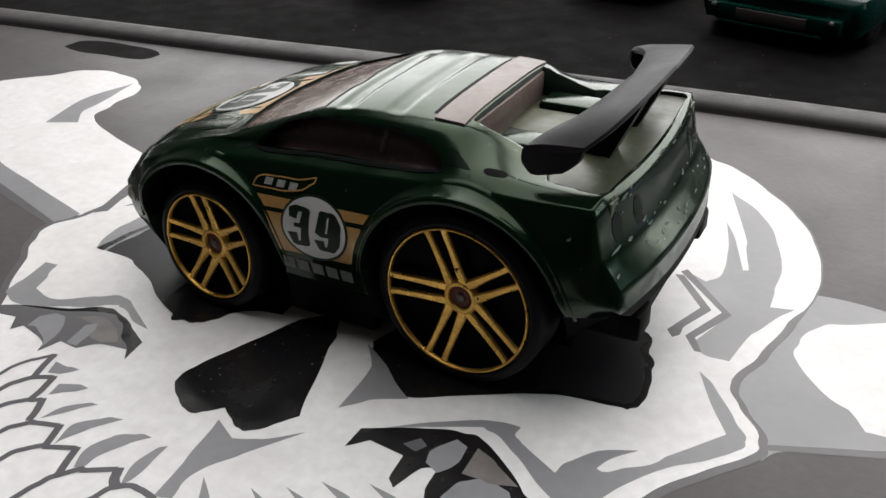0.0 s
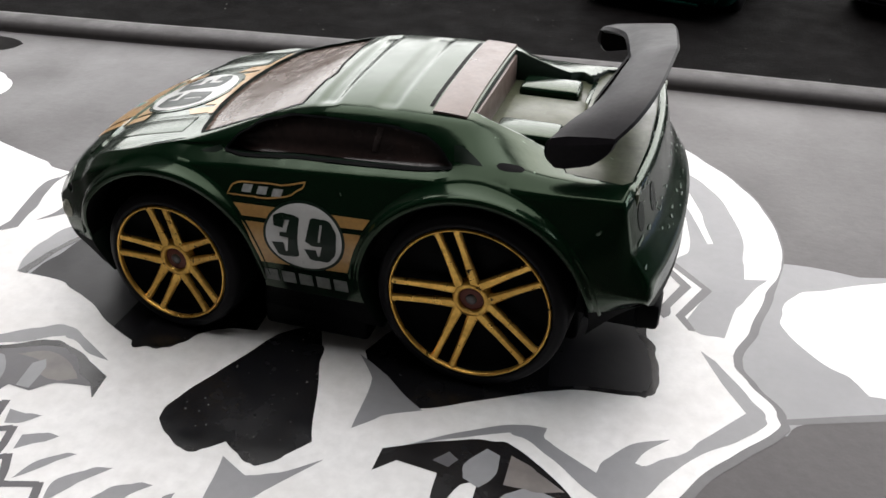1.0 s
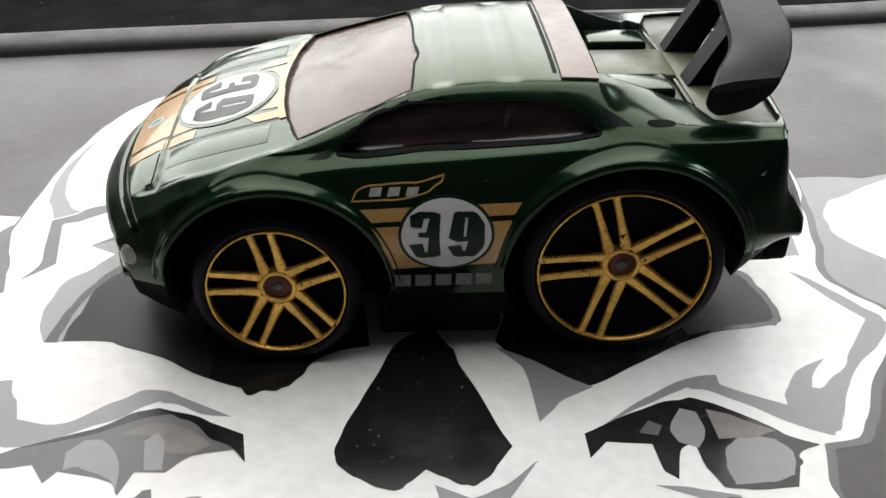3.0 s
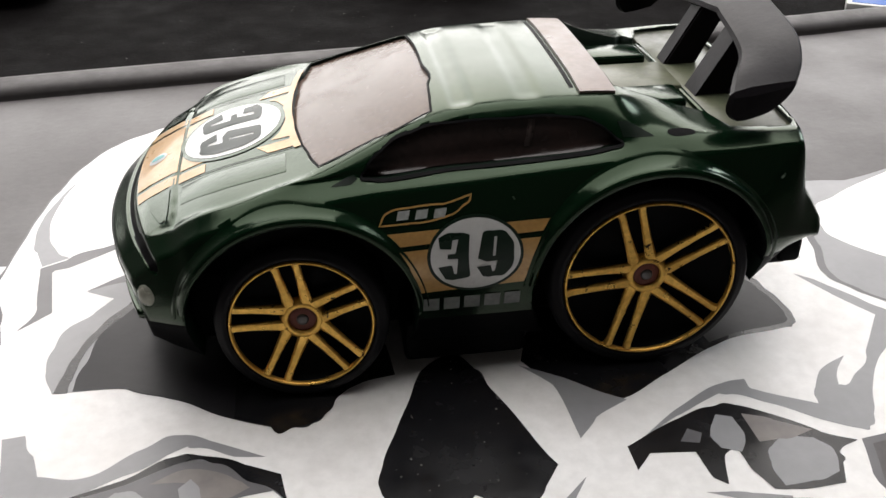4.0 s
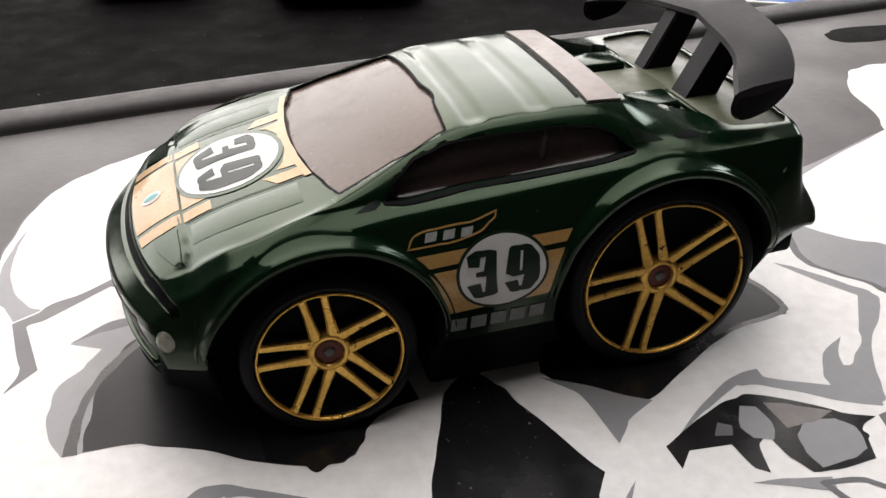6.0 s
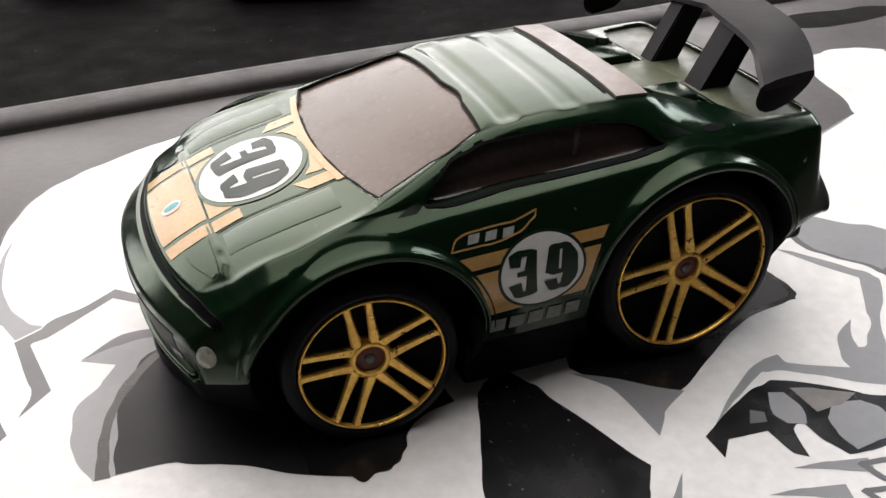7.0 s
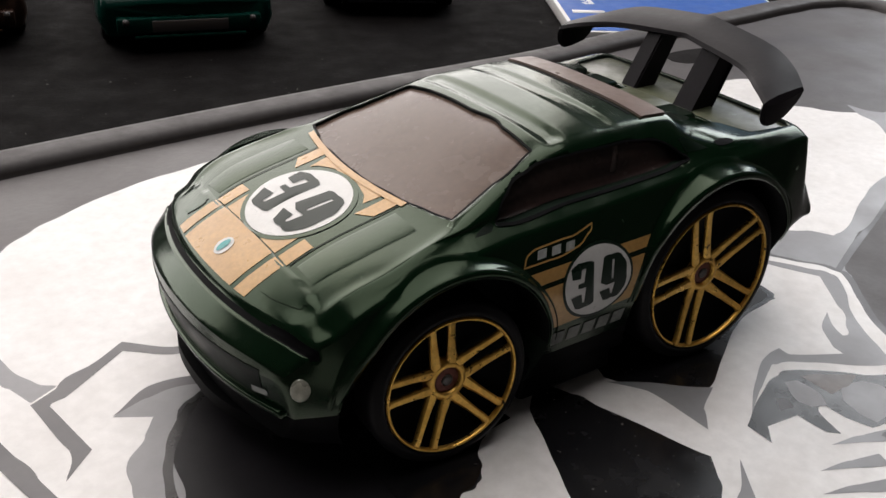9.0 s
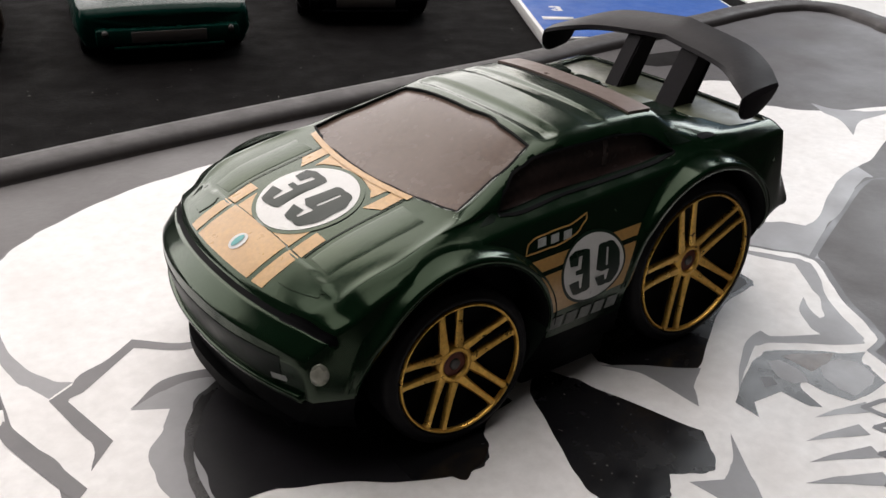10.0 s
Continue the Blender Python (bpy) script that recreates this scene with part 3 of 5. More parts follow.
Z_G = mono([-31.7, 12.2, -30.2, 13.5, -29.6, 14.2, -27, 15.4, -22, 17.4, -14, 19.3, -12.6, 19.7, -3, 22.85, 0, 23.45, 9, 23.75, 12.5, 23.65, 14.5, 22.95, 17, 22.2, 20, 21.5, 24, 21.2, 28.7, 21.3, 29.3, 19.3, 29.9, 16.6, 31.0, 15.0, 32.2, 13.5])
Y_G = mono([-31.7, 8, -22, 11.6, -13, 12.6, -3, 10.6, 9, 10.5, 12, 10.3, 15, 9.6, 20, 10.2, 31.5, 10])
Z_C = mono([-31.7, 12.4, -30.2, 13.7, -29.6, 14.4, -27, 15.7, -22, 17.7, -14.5, 19.6, -3, 23.6, 0, 24.1, 6, 24.4, 9, 24.3, 13.2, 24.0, 17, 22.8, 20, 21.6, 24, 21.2, 28.7, 21.2, 29.3, 19.3, 29.9, 16.7, 31.0, 15.1, 32.2, 13.6])
BOW = mono([-31.7, 4.2, -28, 3.2, -24, 0.8, -21, 0.0, 22, 0.0, 27, -1.3, 32.2, -2.0])
FLAT = mono([-31.7, 2.0, -8, 2.0, 0, 3.2, 12, 3.2, 18, 2.0, 32.2, 2.0])
HUB_F, R_F, HUB_R, R_R = (-15.0, 7.6), 9.75, (15.0, 8.9), 10.5


def section(x):
    """Half a cross-section at x, from the sill up to the middle of the top: (y, z) pairs."""
    b, m, s = (Y_M(x) - 2.2, Z_B(x)), (Y_M(x), Z_M(x)), (Y_S(x), Z_S(x))
    w, g, c = (Y_W(x), Z_W(x)), (Y_G(x), Z_G(x)), Z_C(x)
    pts = []
    for k in range(16):
        u = k / 16
        pts.append((b[0] + (m[0] - b[0]) * math.sin(u * math.pi / 2), b[1] + (m[1] - b[1]) * u))
    for k in range(18):
        u = k / 18
        pts.append((m[0] + (s[0] - m[0]) * u ** 1.6, m[1] + (s[1] - m[1]) * u))
    for k in range(4):
        u = k / 4
        pts.append((s[0] + (w[0] - s[0]) * u, s[1] + (w[1] - s[1]) * u))
    for k in range(10):
        u = k / 10
        pts.append((w[0] + (g[0] - w[0]) * u + 0.35 * math.sin(u * math.pi), w[1] + (g[1] - w[1]) * u))
    for k in range(27):
        u = k / 26
        y = g[0] * (1 - u)
        pts.append((y, g[1] + (c - g[1]) * (1 - (y / g[0]) ** FLAT(x))))
    for _ in range(2):
        pts = [pts[0]] + [pts[i] if i == 34 else tuple((pts[i - 1][a] + 2 * pts[i][a] + pts[i + 1][a]) / 4 for a in (0, 1)) for i in range(1, len(pts) - 1)] + [pts[-1]]
    return pts


def inside(p, poly):
    hit = False
    for i in range(len(poly)):
        a, b = poly[i - 1], poly[i]
        if (a.y > p.y) != (b.y > p.y) and p.x < (b.x - a.x) * (p.y - a.y) / (b.y - a.y) + a.x:
            hit = not hit
    return hit


def nearest(p, poly):
    best = None
    for i in range(len(poly)):
        a, b = poly[i - 1], poly[i]
        d = b - a
        u = min(max((p - a).dot(d) / max(d.length_squared, 1e-9), 0), 1)
        q = a + d * u
        if best is None or (q - p).length < (best - p).length:
            best = q
    return best


# depth of the two broad grooves across the roof
ROOF_DIP = mono([-3, 0, -1.9, 0, -1.0, 0.26, -0.2, 0.28, 0.7, 0.0, 3.6, 0.0, 4.6, 0.14, 5.6, 0.16, 6.4, 0.0, 8.2, 0.0, 9, 0.0])
NOSE_GAP = mono([-31.7, 0, -30.1, 0, -29.85, 0.4, -29.4, 0.4, -29.15, 0, 31.5, 0])
# the front of the bonnet stands a little proud of the rest
STEP = mono([-31.7, 0, -28.6, 0, -27.2, 0.2, -24.95, 0.24, -24.83, 0.0, 32.2, 0])
RIDGE = mono([-28, 12.2, -24, 13.6, -19.8, 14.2, -16, 13.7, -12.6, 13.0])


def undercut(x, z):
    """How far the nose falls back below its widest line."""
    return (11 - z) * 0.25 * (-24 - x) / 7 if x < -24 and z < 11 else 0.0


def body_shell():
    bm = bmesh.new()
    xs = [-31.7, -31.35, -31.0, -30.65, -30.35] + [-30.2 + 0.13 * i for i in range(10)] + sorted([-28.8 + 25.8 * i / 68 for i in range(68)] + [-24.97, -24.91, -24.85, -24.79]) + [-3.0 + 12.0 * i / 60 for i in range(60)] + [9.0 + (TAIL - 9.0) * i / 60 for i in range(61)]
    rows = []
    for x in xs:
        half = section(x)
        full = [(-y, z) for y, z in half] + [(y, z) for y, z in half[-2::-1]]
        row = []
        for y, z in full:
            px = x + BOW(x) * (abs(y) / 16) ** 2.2
            px += undercut(px, z)
            if -28 < px < -12.6 and z > 13:
                z += 0.22 * math.exp(-((abs(y) - RIDGE(px)) / 0.6) ** 2) * min(1.0, (px + 28) / 2, (-12.6 - px) / 2)
            if z > 13.0:
                z -= NOSE_GAP(x)
            if z > 13.0:
                z += STEP(px) * min(1.0, max(0.0, (13.4 - abs(y)) / 1.6))
            if -3 < px < 9 and z > 22:
                z -= ROOF_DIP(px) * min(1.0, max(0.0, (10.4 - abs(y)) / 1.4))
            row.append(bm.verts.new((px, y, z)))
        rows.append(row)
    for a, b in zip(rows, rows[1:]):
        for i in range(len(a) - 1):
            bm.faces.new((a[i], a[i + 1], b[i + 1], b[i]))
    for row, x, side in ((rows[0], NOSE, 1), (rows[-1], TAIL, -1)):
        n = len(row)
        lines = []
        for i in range(0, n // 2):
            l, r = row[i], row[n - 1 - i]
            line = [l]
            for k in range(1, 24):
                y = l.co.y + (r.co.y - l.co.y) * k / 24
                px = x + BOW(x) * (abs(y) / 16) ** 2.2
                line.append(bm.verts.new((px + undercut(px, l.co.z), y, l.co.z)))
            lines.append(line + [r])
        for a, b in zip(lines, lines[1:]):
            for k in range(24):
                bm.faces.new((a[k], a[k + 1], b[k + 1], b[k]) if side > 0 else (a[k], b[k], b[k + 1], a[k + 1]))
        for k in range(24):
            try:
                bm.faces.new((lines[-1][k], lines[-1][k + 1], row[n // 2]))
            except ValueError:
                pass
    bmesh.ops.recalc_face_normals(bm, faces=bm.faces)
    bm.normal_update()
    return bm


def cut(bm, poly, plane, allowed, depth, push=None):
    """Cuts an opening of that outline into the shell, turns its edge inwards and returns the skin that was cut out, sunk by depth."""
    bm.normal_update()
    ax, ay, az = {"xy": (0, 1, 2), "xz": (0, 2, 1)}[plane]
    lo = Vector((min(p.x for p in poly) - 1, min(p.y for p in poly) - 1))
    hi = Vector((max(p.x for p in poly) + 1, max(p.y for p in poly) + 1))

    def fits(f):
        q = f.calc_center_median()
        return allowed(q) and lo.x < q[ax] < hi.x and lo.y < q[ay] < hi.y

    for k in range(len(poly)):
        a, d = poly[k - 1], poly[k] - poly[k - 1]
        if d.length < 1e-4:
            continue
        normal, spot = [0.0, 0.0, 0.0], [0.0, 0.0, 0.0]
        normal[ax], normal[ay], spot[ax], spot[ay] = -d.y, d.x, a.x, a.y
        m, reach = (a + poly[k]) / 2, d.length / 2 + 0.35
        faces = []
        for f in bm.faces:
            q = f.verts[0].co
            if abs(q[ax] - m.x) < reach + 0.8 and abs(q[ay] - m.y) < reach + 0.8 and fits(f):
                c = f.calc_center_median()
                if (Vector((c[ax], c[ay])) - m).length < reach:
                    faces.append(f)
        edges = {e for f in faces for e in f.edges}
        verts = {v for f in faces for v in f.verts}
        bmesh.ops.bisect_plane(bm, geom=faces + list(edges) + list(verts), dist=0.012, plane_co=spot, plane_no=normal)
    gone = []
    for f in bm.faces:
        c = f.calc_center_median()
        if fits(f) and inside(Vector((c[ax], c[ay])), poly):
            gone.append(f)
    got = set(gone)
    rim = [e for e in bm.edges if len(e.link_faces) == 2 and (e.link_faces[0] in got) != (e.link_faces[1] in got)]
    bm.normal_update()
    skin = bmesh.new()
    table = {}
    for f in gone:
        vs = []
        for v in f.verts:
            if v not in table:
                table[v] = skin.verts.new(v.co - v.normal * depth)
            vs.append(table[v])
        skin.faces.new(vs)
    normals = {tuple(v.co): v.normal.copy() for e in rim for v in e.verts}
    bmesh.ops.delete(bm, geom=gone, context="FACES_ONLY")
    loose = [e for e in bm.edges if not e.link_faces and e not in set(rim)]
    bmesh.ops.delete(bm, geom=loose, context="EDGES")
    bmesh.ops.delete(bm, geom=[v for v in bm.verts if not v.link_edges], context="VERTS")
    out = bmesh.ops.extrude_edge_only(bm, edges=[e for e in rim if e.is_valid])
    for v in out["geom"]:
        if isinstance(v, bmesh.types.BMFace):
            v.material_index = 1
        if isinstance(v, bmesh.types.BMVert):
            n = normals.get(tuple(v.co), v.normal)
            v.co = v.co + (push(v.co) if push else n * -(depth + 0.35))
    bmesh.ops.recalc_face_normals(bm, faces=bm.faces)
    return skin


def circle(cx, cy, r, n=72):
    return [Vector((cx + r * math.cos(2 * math.pi * i / n), cy + r * math.sin(2 * math.pi * i / n))) for i in range(n)]


def to_metres(bm):
    bmesh.ops.scale(bm, vec=(MM, MM, MM), verts=bm.verts)
    return bm


car = thing("toy_car", "dark green die-cast toy racing coupe with gold wheels, printed 39", "toy car")
shell = body_shell()
whole = shell.copy()
SKIN = BVHTree.FromBMesh(whole)
# wheel arches
for hub, r in ((HUB_F, R_F), (HUB_R, R_R)):
    for side in (-1, 1):
        cut(shell, circle(hub[0], hub[1], r), "xz", lambda c, s=side: c.y * s > 12.0, 0.1, push=lambda c, s=side: Vector((0, -s * 3.0, 0))).free()
# windscreen, rear window, engine bay
screen_edge = [-14.6, 0, -14.25, 5, -13.5, 9.0, -12.7, 11.9, -8.0, 10.85, -3.15, 9.65, -2.8, 5]
screen = rounded(screen_edge + [-2.75, 0] + [v for k in range(6, 0, -1) for v in (screen_edge[2 * k], -screen_edge[2 * k + 1])], 60)
screen_skin = cut(shell, screen, "xy", lambda c: c.z > 17.5, 0.28)
bay = rounded([12.75, -8.4, 18.6, -8.8, 20.8, -9.6, 22.0, -12.6, 26.8, -13.4, 27.5, -12.6, 28.1, 0, 27.5, 12.6, 26.8, 13.4, 22.0, 12.6, 20.8, 9.6, 18.6, 8.8, 12.75, 8.4], 30)
cut(shell, bay, "xy", lambda c: c.z > 19, 0.2, push=lambda c: Vector((0, 0, -max(0.3, c.z - 20.2)))).free()
# side windows
glass_outline = rounded([-9.4, 19.35, -7.6, 20.9, -5.0, 21.95, -1.8, 22.55, 3.0, 22.7, 7.5, 22.65, 10.2, 22.15, 11.7, 21.2, 11.2, 20.5, 6.0, 19.95, -2.0, 19.5, -8.7, 19.15], 70)
side_skins = [cut(shell, glass_outline, "xz", lambda c, s=side: c.y * s > 8.8 and c.z > 18.7, 0.3, push=lambda c, s=side: Vector((0, -s * 1.7, -0.4))) for side in (-1, 1)]
for skin, side in zip(side_skins, (-1, 1)):
    for v in skin.verts:
        v.co.y -= side * max(0.0, 1.15 * (22.7 - v.co.z) / 3.0)

# black put into the lower nose, sills and tail for their shade
for level in (6.6, 7.6, 10.2, 11.4):
    bmesh.ops.bisect_plane(shell, geom=list(shell.verts) + list(shell.edges) + list(shell.faces), dist=0.002, plane_co=(0, 0, level), plane_no=(0, 0, 1))
for f in shell.faces:
    q = f.calc_center_median()
    if f.material_index == 0 and ((q.x < -21 and q.z < 7.6) or (-9 < q.x < 7 and q.z < 6.6) or (q.x > 24 and q.z < 10.2) or (q.x > 30 and q.z < 11.4)):
        f.material_index = 2
    if f.material_index == 0 and q.z > 12.9 and -29.85 < q.x - BOW(-29.6) * (abs(q.y) / 16) ** 2.2 < -29.38:
        f.material_index = 2
body = part("body", to_metres(shell), PAINT, car, "glossy dark green enamel body")
for mat in (SEAM, BLACK):
    body.data.materials.append(mat)
part("inner_liner", box(-6.0, 12.4, -10.6, 10.6, 17.4, 20.6, 0.3), BLACK, car)
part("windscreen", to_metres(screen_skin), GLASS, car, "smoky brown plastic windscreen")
for skin, side in zip(side_skins, (-1, 1)):
    tree = BVHTree.FromBMesh(skin)
    bm = bmesh.new()
    rows = []
    for z in np.linspace(20.35, 22.5, 9):
        x = 4.3 + (z - 20.35) * 0.2
        hit = tree.ray_cast(Vector((x, side * 30, z)), Vector((0, -side, 0)))[0]
        y = abs(hit.y) if hit is not None else 12.0
        rows.append([bm.verts.new((x + dx, side * (y + dy), z)) for dx, dy in ((0, -0.1), (0.05, 0.12), (0.6, 0.12), (0.65, -0.1))])
    for a, b in zip(rows, rows[1:]):
        for k in range(3):
            bm.faces.new((a[k], a[k + 1], b[k + 1], b[k]))
    bmesh.ops.recalc_face_normals(bm, faces=bm.faces)
    pane = part("side_window", to_metres(skin), SHADED_GLASS, car, "smoky plastic side window, its shade put into the colour")
    part("window_pillar", to_metres(bm), PILLAR, pane, "thin pillar moulded in the window")

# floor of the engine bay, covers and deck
part("bay_floor", sharp(box(12.6, 28.2, -13.4, 13.4, 19.2, 20.6, 0.1)), PALE_GREEN, car, "pale green bay floor")
for side in (-1, 1):
    part("engine_cover", sharp(box(14.2, 20.2, side * 5.6 - 1.9, side * 5.6 + 1.9, 20.4, 21.8, 0.5, segments=3)), PAINT, car, "raised rounded green engine cover")
part("engine_lid", sharp(box(14.0, 21.4, -3.2, 3.2, 20.4, 21.3, 0.3)), PALE_GREEN, car)
part("window_ledge", sharp(box(12.45, 13.0, -8.3, 8.3, 20.2, 23.4, 0.2)), REAR_GLASS, car, "pinkish lower edge of the rear window")
part("deck_plate", sharp(box(21.3, 28.0, -13.0, 13.0, 20.4, 20.98, 0.1)), PALE_GREEN, car)
part("deck_lip", sharp(box(20.9, 21.5, -9.4, 9.4, 20.4, 21.0, 0.15)), PAINT, car)

# base plate, cabin and seats
part("chassis", join(box(-27.8, 24.0, -9.6, 9.6, 1.8, 9.0, 0.5), box(-6.4, 4.6, -15.0, 15.0, 1.2, 5.6, 0.5)), BLACK, car, "black plastic base plate")
lip = [Vector((-30.7 + 5.0 * (abs(y) / 12.6) ** 2.6, y)) for y in np.linspace(-12.6, 12.6, 31)] + [Vector((-25.5, 12.6)), Vector((-25.5, -12.6))]
part("splitter", sharp(sheet(lip, 4.4, thick=1.2)), BLACK, car, "black lip under the nose")
part("rear_valance", sharp(join(box(24.5, 30.6, -12.0, 12.0, 6.2, 10.6, 0.6), box(29.2, 31.4, -12.4, -8.8, 6.6, 9.4, 0.5), box(29.2, 31.4, 8.8, 12.4, 6.6, 9.4, 0.5))), BLACK, car, "black lower rear valance")
part("inner_wall", box(12.6, 25.4, -10.8, 10.8, 6.0, 18.8, 0.3), BLACK, car)
part("inner_wall", box(25.8, 27.4, -14.8, 14.8, 10.4, 16.4, 0.3), BLACK, car)
part("inner_wall", box(-27.0, -25.0, -11.6, 11.6, 5.4, 11.0, 0.3), BLACK, car)
part("cabin", box(-12, 12.4, -12.6, 12.6, 9.2, 17.6, 0.5), BLACK, car)
SEAT = material("brown_seat_plastic", (0.075, 0.050, 0.042), 0.5, spread=0.2, grain=2000)
for side in (-1, 1):
    part("seat", sharp(join(box(-1.5, 4.0, side * 5.6 - 2.6, side * 5.6 + 2.6, 17.4, 19.0, 0.5), box(2.6, 4.6, side * 5.6 - 2.6, side * 5.6 + 2.6, 17.4, 22.6, 0.6))), SEAT, car)
part("dashboard", sharp(box(-12, -7.2, -10.8, 10.8, 17.0, 18.4, 0.5)), SEAT, car)

# wheels


def wheel(place, r_tyre, r_rim, width, twist):
    """A wheel whose face looks along its own -y: a flat tyre wall, and spokes that slope in to a sunk hub."""
    hold = new("wheel")
    hold.parent = car
    hold.matrix_local = place
    w = width
    tyre = lathe([(r_rim + 0.05, w / 2 - 0.9), (r_rim + 0.12, w / 2 - 0.1), (r_rim + 0.35, w / 2 + 0.02), (r_rim + 0.62, w / 2 - 0.06), (r_rim + 0.72, w / 2 - 0.16), (r_tyre - 0.4, w / 2 - 0.22), (r_tyre - 0.12, w / 2 - 0.5), (r_tyre, w / 2 - 1.0), (r_tyre, -w / 2 + 0.8), (r_tyre - 0.5, -w / 2), (2.0, -w / 2)], 80)
    part("tyre", tyre, RUBBER, hold, "black plastic tyre")
    part("dish", lathe([(0, w / 2 - 2.0), (r_rim * 0.5, w / 2 - 1.9), (r_rim - 0.5, w / 2 - 1.4), (r_rim + 0.1, w / 2 - 0.5)], 64), BLACK, hold, "black recessed wheel dish")
    part("rim", lathe([(r_rim - 0.22, w / 2 - 0.4), (r_rim - 0.20, w / 2 - 0.02), (r_rim - 0.08, w / 2 + 0.08), (r_rim + 0.02, w / 2 + 0.02), (r_rim + 0.08, w / 2 - 0.4)], 80), GOLD, hold, "thin worn gold rim ring")
    for k in range(5):
        for s in (-1, 1):
            bm = bmesh.new()
            rows = []
            for u in (0.0, 0.12, 0.4, 0.7, 0.92, 1.0):
                reach = 1.2 + (r_rim - 0.2 - 1.2) * u
                lane = s * (0.74 + 0.16 * u + (0.10 if u == 1.0 else 0.0))
                top = w / 2 - 0.95 + 0.88 * u ** 1.3
                half = 0.54 - 0.22 * min(1.0, u * 1.8) + (0.08 if u == 1.0 else 0.0)
                rows.append([bm.verts.new((reach, lane + f * half, top + d)) for f, d in ((-1, -0.42), (-1, -0.14), (-0.62, 0.0), (0.62, 0.0), (1, -0.14), (1, -0.42))])
            for a, b in zip(rows, rows[1:]):
                for i in range(6):
                    j = (i + 1) % 6
                    bm.faces.new((a[i], a[j], b[j], b[i]))
            bm.faces.new(rows[0])
            bm.faces.new(rows[-1][::-1])
            bmesh.ops.recalc_face_normals(bm, faces=bm.faces)
            to_metres(bm)
            turn = Matrix.Rotation(radians(90), 4, "X") @ Matrix.Rotation(radians(180 + twist + 72 * k), 4, "Z")
            bm.transform(turn)
            part("spoke", sharp(bm), GOLD, hold)
    h = w / 2 - 1.05
    part("hub_ring", lathe([(1.15, h - 0.6), (1.2, h + 0.1), (1.34, h + 0.2), (1.75, h + 0.1), (2.0, h - 0.6)], 40), GOLD, hold)
    part("hub_cap", lathe([(0, h - 0.05), (0.6, h - 0.06), (1.0, h - 0.1), (1.24, h - 0.2)], 32), HUB, hold, "dark brown hub centre")
    part("axle_end", lathe([(0, h + 0.15), (0.38, h + 0.12), (0.52, h + 0.0), (0.54, h - 0.3)], 24), AXLE, hold, "steel axle end")


for side in (-1, 1):
    flip = 0 if side < 0 else 180
    wheel(pose(HUB_F[0] * MM, side * 14.35 * MM, 7.37 * MM, -4, 0, flip - 3.5), 7.37, 6.03, 5.0, -8)
    wheel(pose(HUB_R[0] * MM, side * 14.15 * MM, 8.92 * MM, -2, 0, flip - 2.4), 8.92, 7.52, 5.4, 0)

# rear wing


def wing_blade():
    side_y = mono([0.1, -14.6, 0.2, -12.5, 0.32, -9.0, 0.5, 0])
    lead_x, lead_z = mono([0.1, 20.4, 0.2, 21.5, 0.32, 23.4, 0.5, 25.0]), mono([0.1, 24.8, 0.2, 25.5, 0.32, 26.2, 0.5, 27.0])
    trail_x, trail_z = mono([0.1, 26.0, 0.2, 27.3, 0.32, 28.4, 0.5, 29.3]), mono([0.1, 25.6, 0.2, 26.6, 0.32, 27.7, 0.5, 28.7])
    tip_lead, tip_trail = Vector((19.7, -14.5, 22.4)), Vector((25.6, -14.3, 23.5))

    def at(u):
        """Leading and trailing point; the tips are flat facets below the arch."""
        v = max(u, 0.1)
        a, e = Vector((lead_x(v), side_y(v), lead_z(v))), Vector((trail_x(v), side_y(v), trail_z(v)))
        if u < 0.1:
            a, e = a.lerp(tip_lead, 1 - u / 0.1), e.lerp(tip_trail, 1 - u / 0.1)
            inset = 0.24 * (1 - u / 0.1) ** 2.5
            a, e = a.lerp(e, inset), e.lerp(a, inset)
        return a, e

    bm = bmesh.new()
    rows = []
    us = [0, 0.008, 0.018, 0.03, 0.045, 0.065, 0.097] + [0.103 + 0.397 * k / 32 for k in range(33)]
    us = [(u, 1) for u in us] + [(u, -1) for u in us[-2::-1]]
    for u, sgn in us:
        lead, trail = at(u)
        lo, hi = at(max(u - 2e-3, 0)), at(min(u + 2e-3, 0.5))
        along = (hi[0] + hi[1] - lo[0] - lo[1]) * sgn
        for v in (lead, trail):
            v.y *= sgn
        along = Vector((0, along.y * sgn, along.z))
        up = (trail - lead).cross(along).normalized()
        row = []
        for f, top in ((0, 0), (0.06, 0.34), (0.3, 0.55), (0.7, 0.42), (0.97, 0.25), (1, 0.0), (0.97, -0.2), (0.7, -0.36), (0.3, -0.50), (0.06, -0.32)):
            row.append(bm.verts.new(lead + (trail - lead) * f + up * top))
        rows.append(row)
    for a, b in zip(rows, rows[1:]):
        for k in range(len(a)):
            j = (k + 1) % len(a)
            bm.faces.new((a[k], a[j], b[j], b[k]))
    bm.faces.new(rows[0])
    bm.faces.new(rows[-1][::-1])
    bmesh.ops.recalc_face_normals(bm, faces=bm.faces)
    return sharp(to_metres(bm), 24)


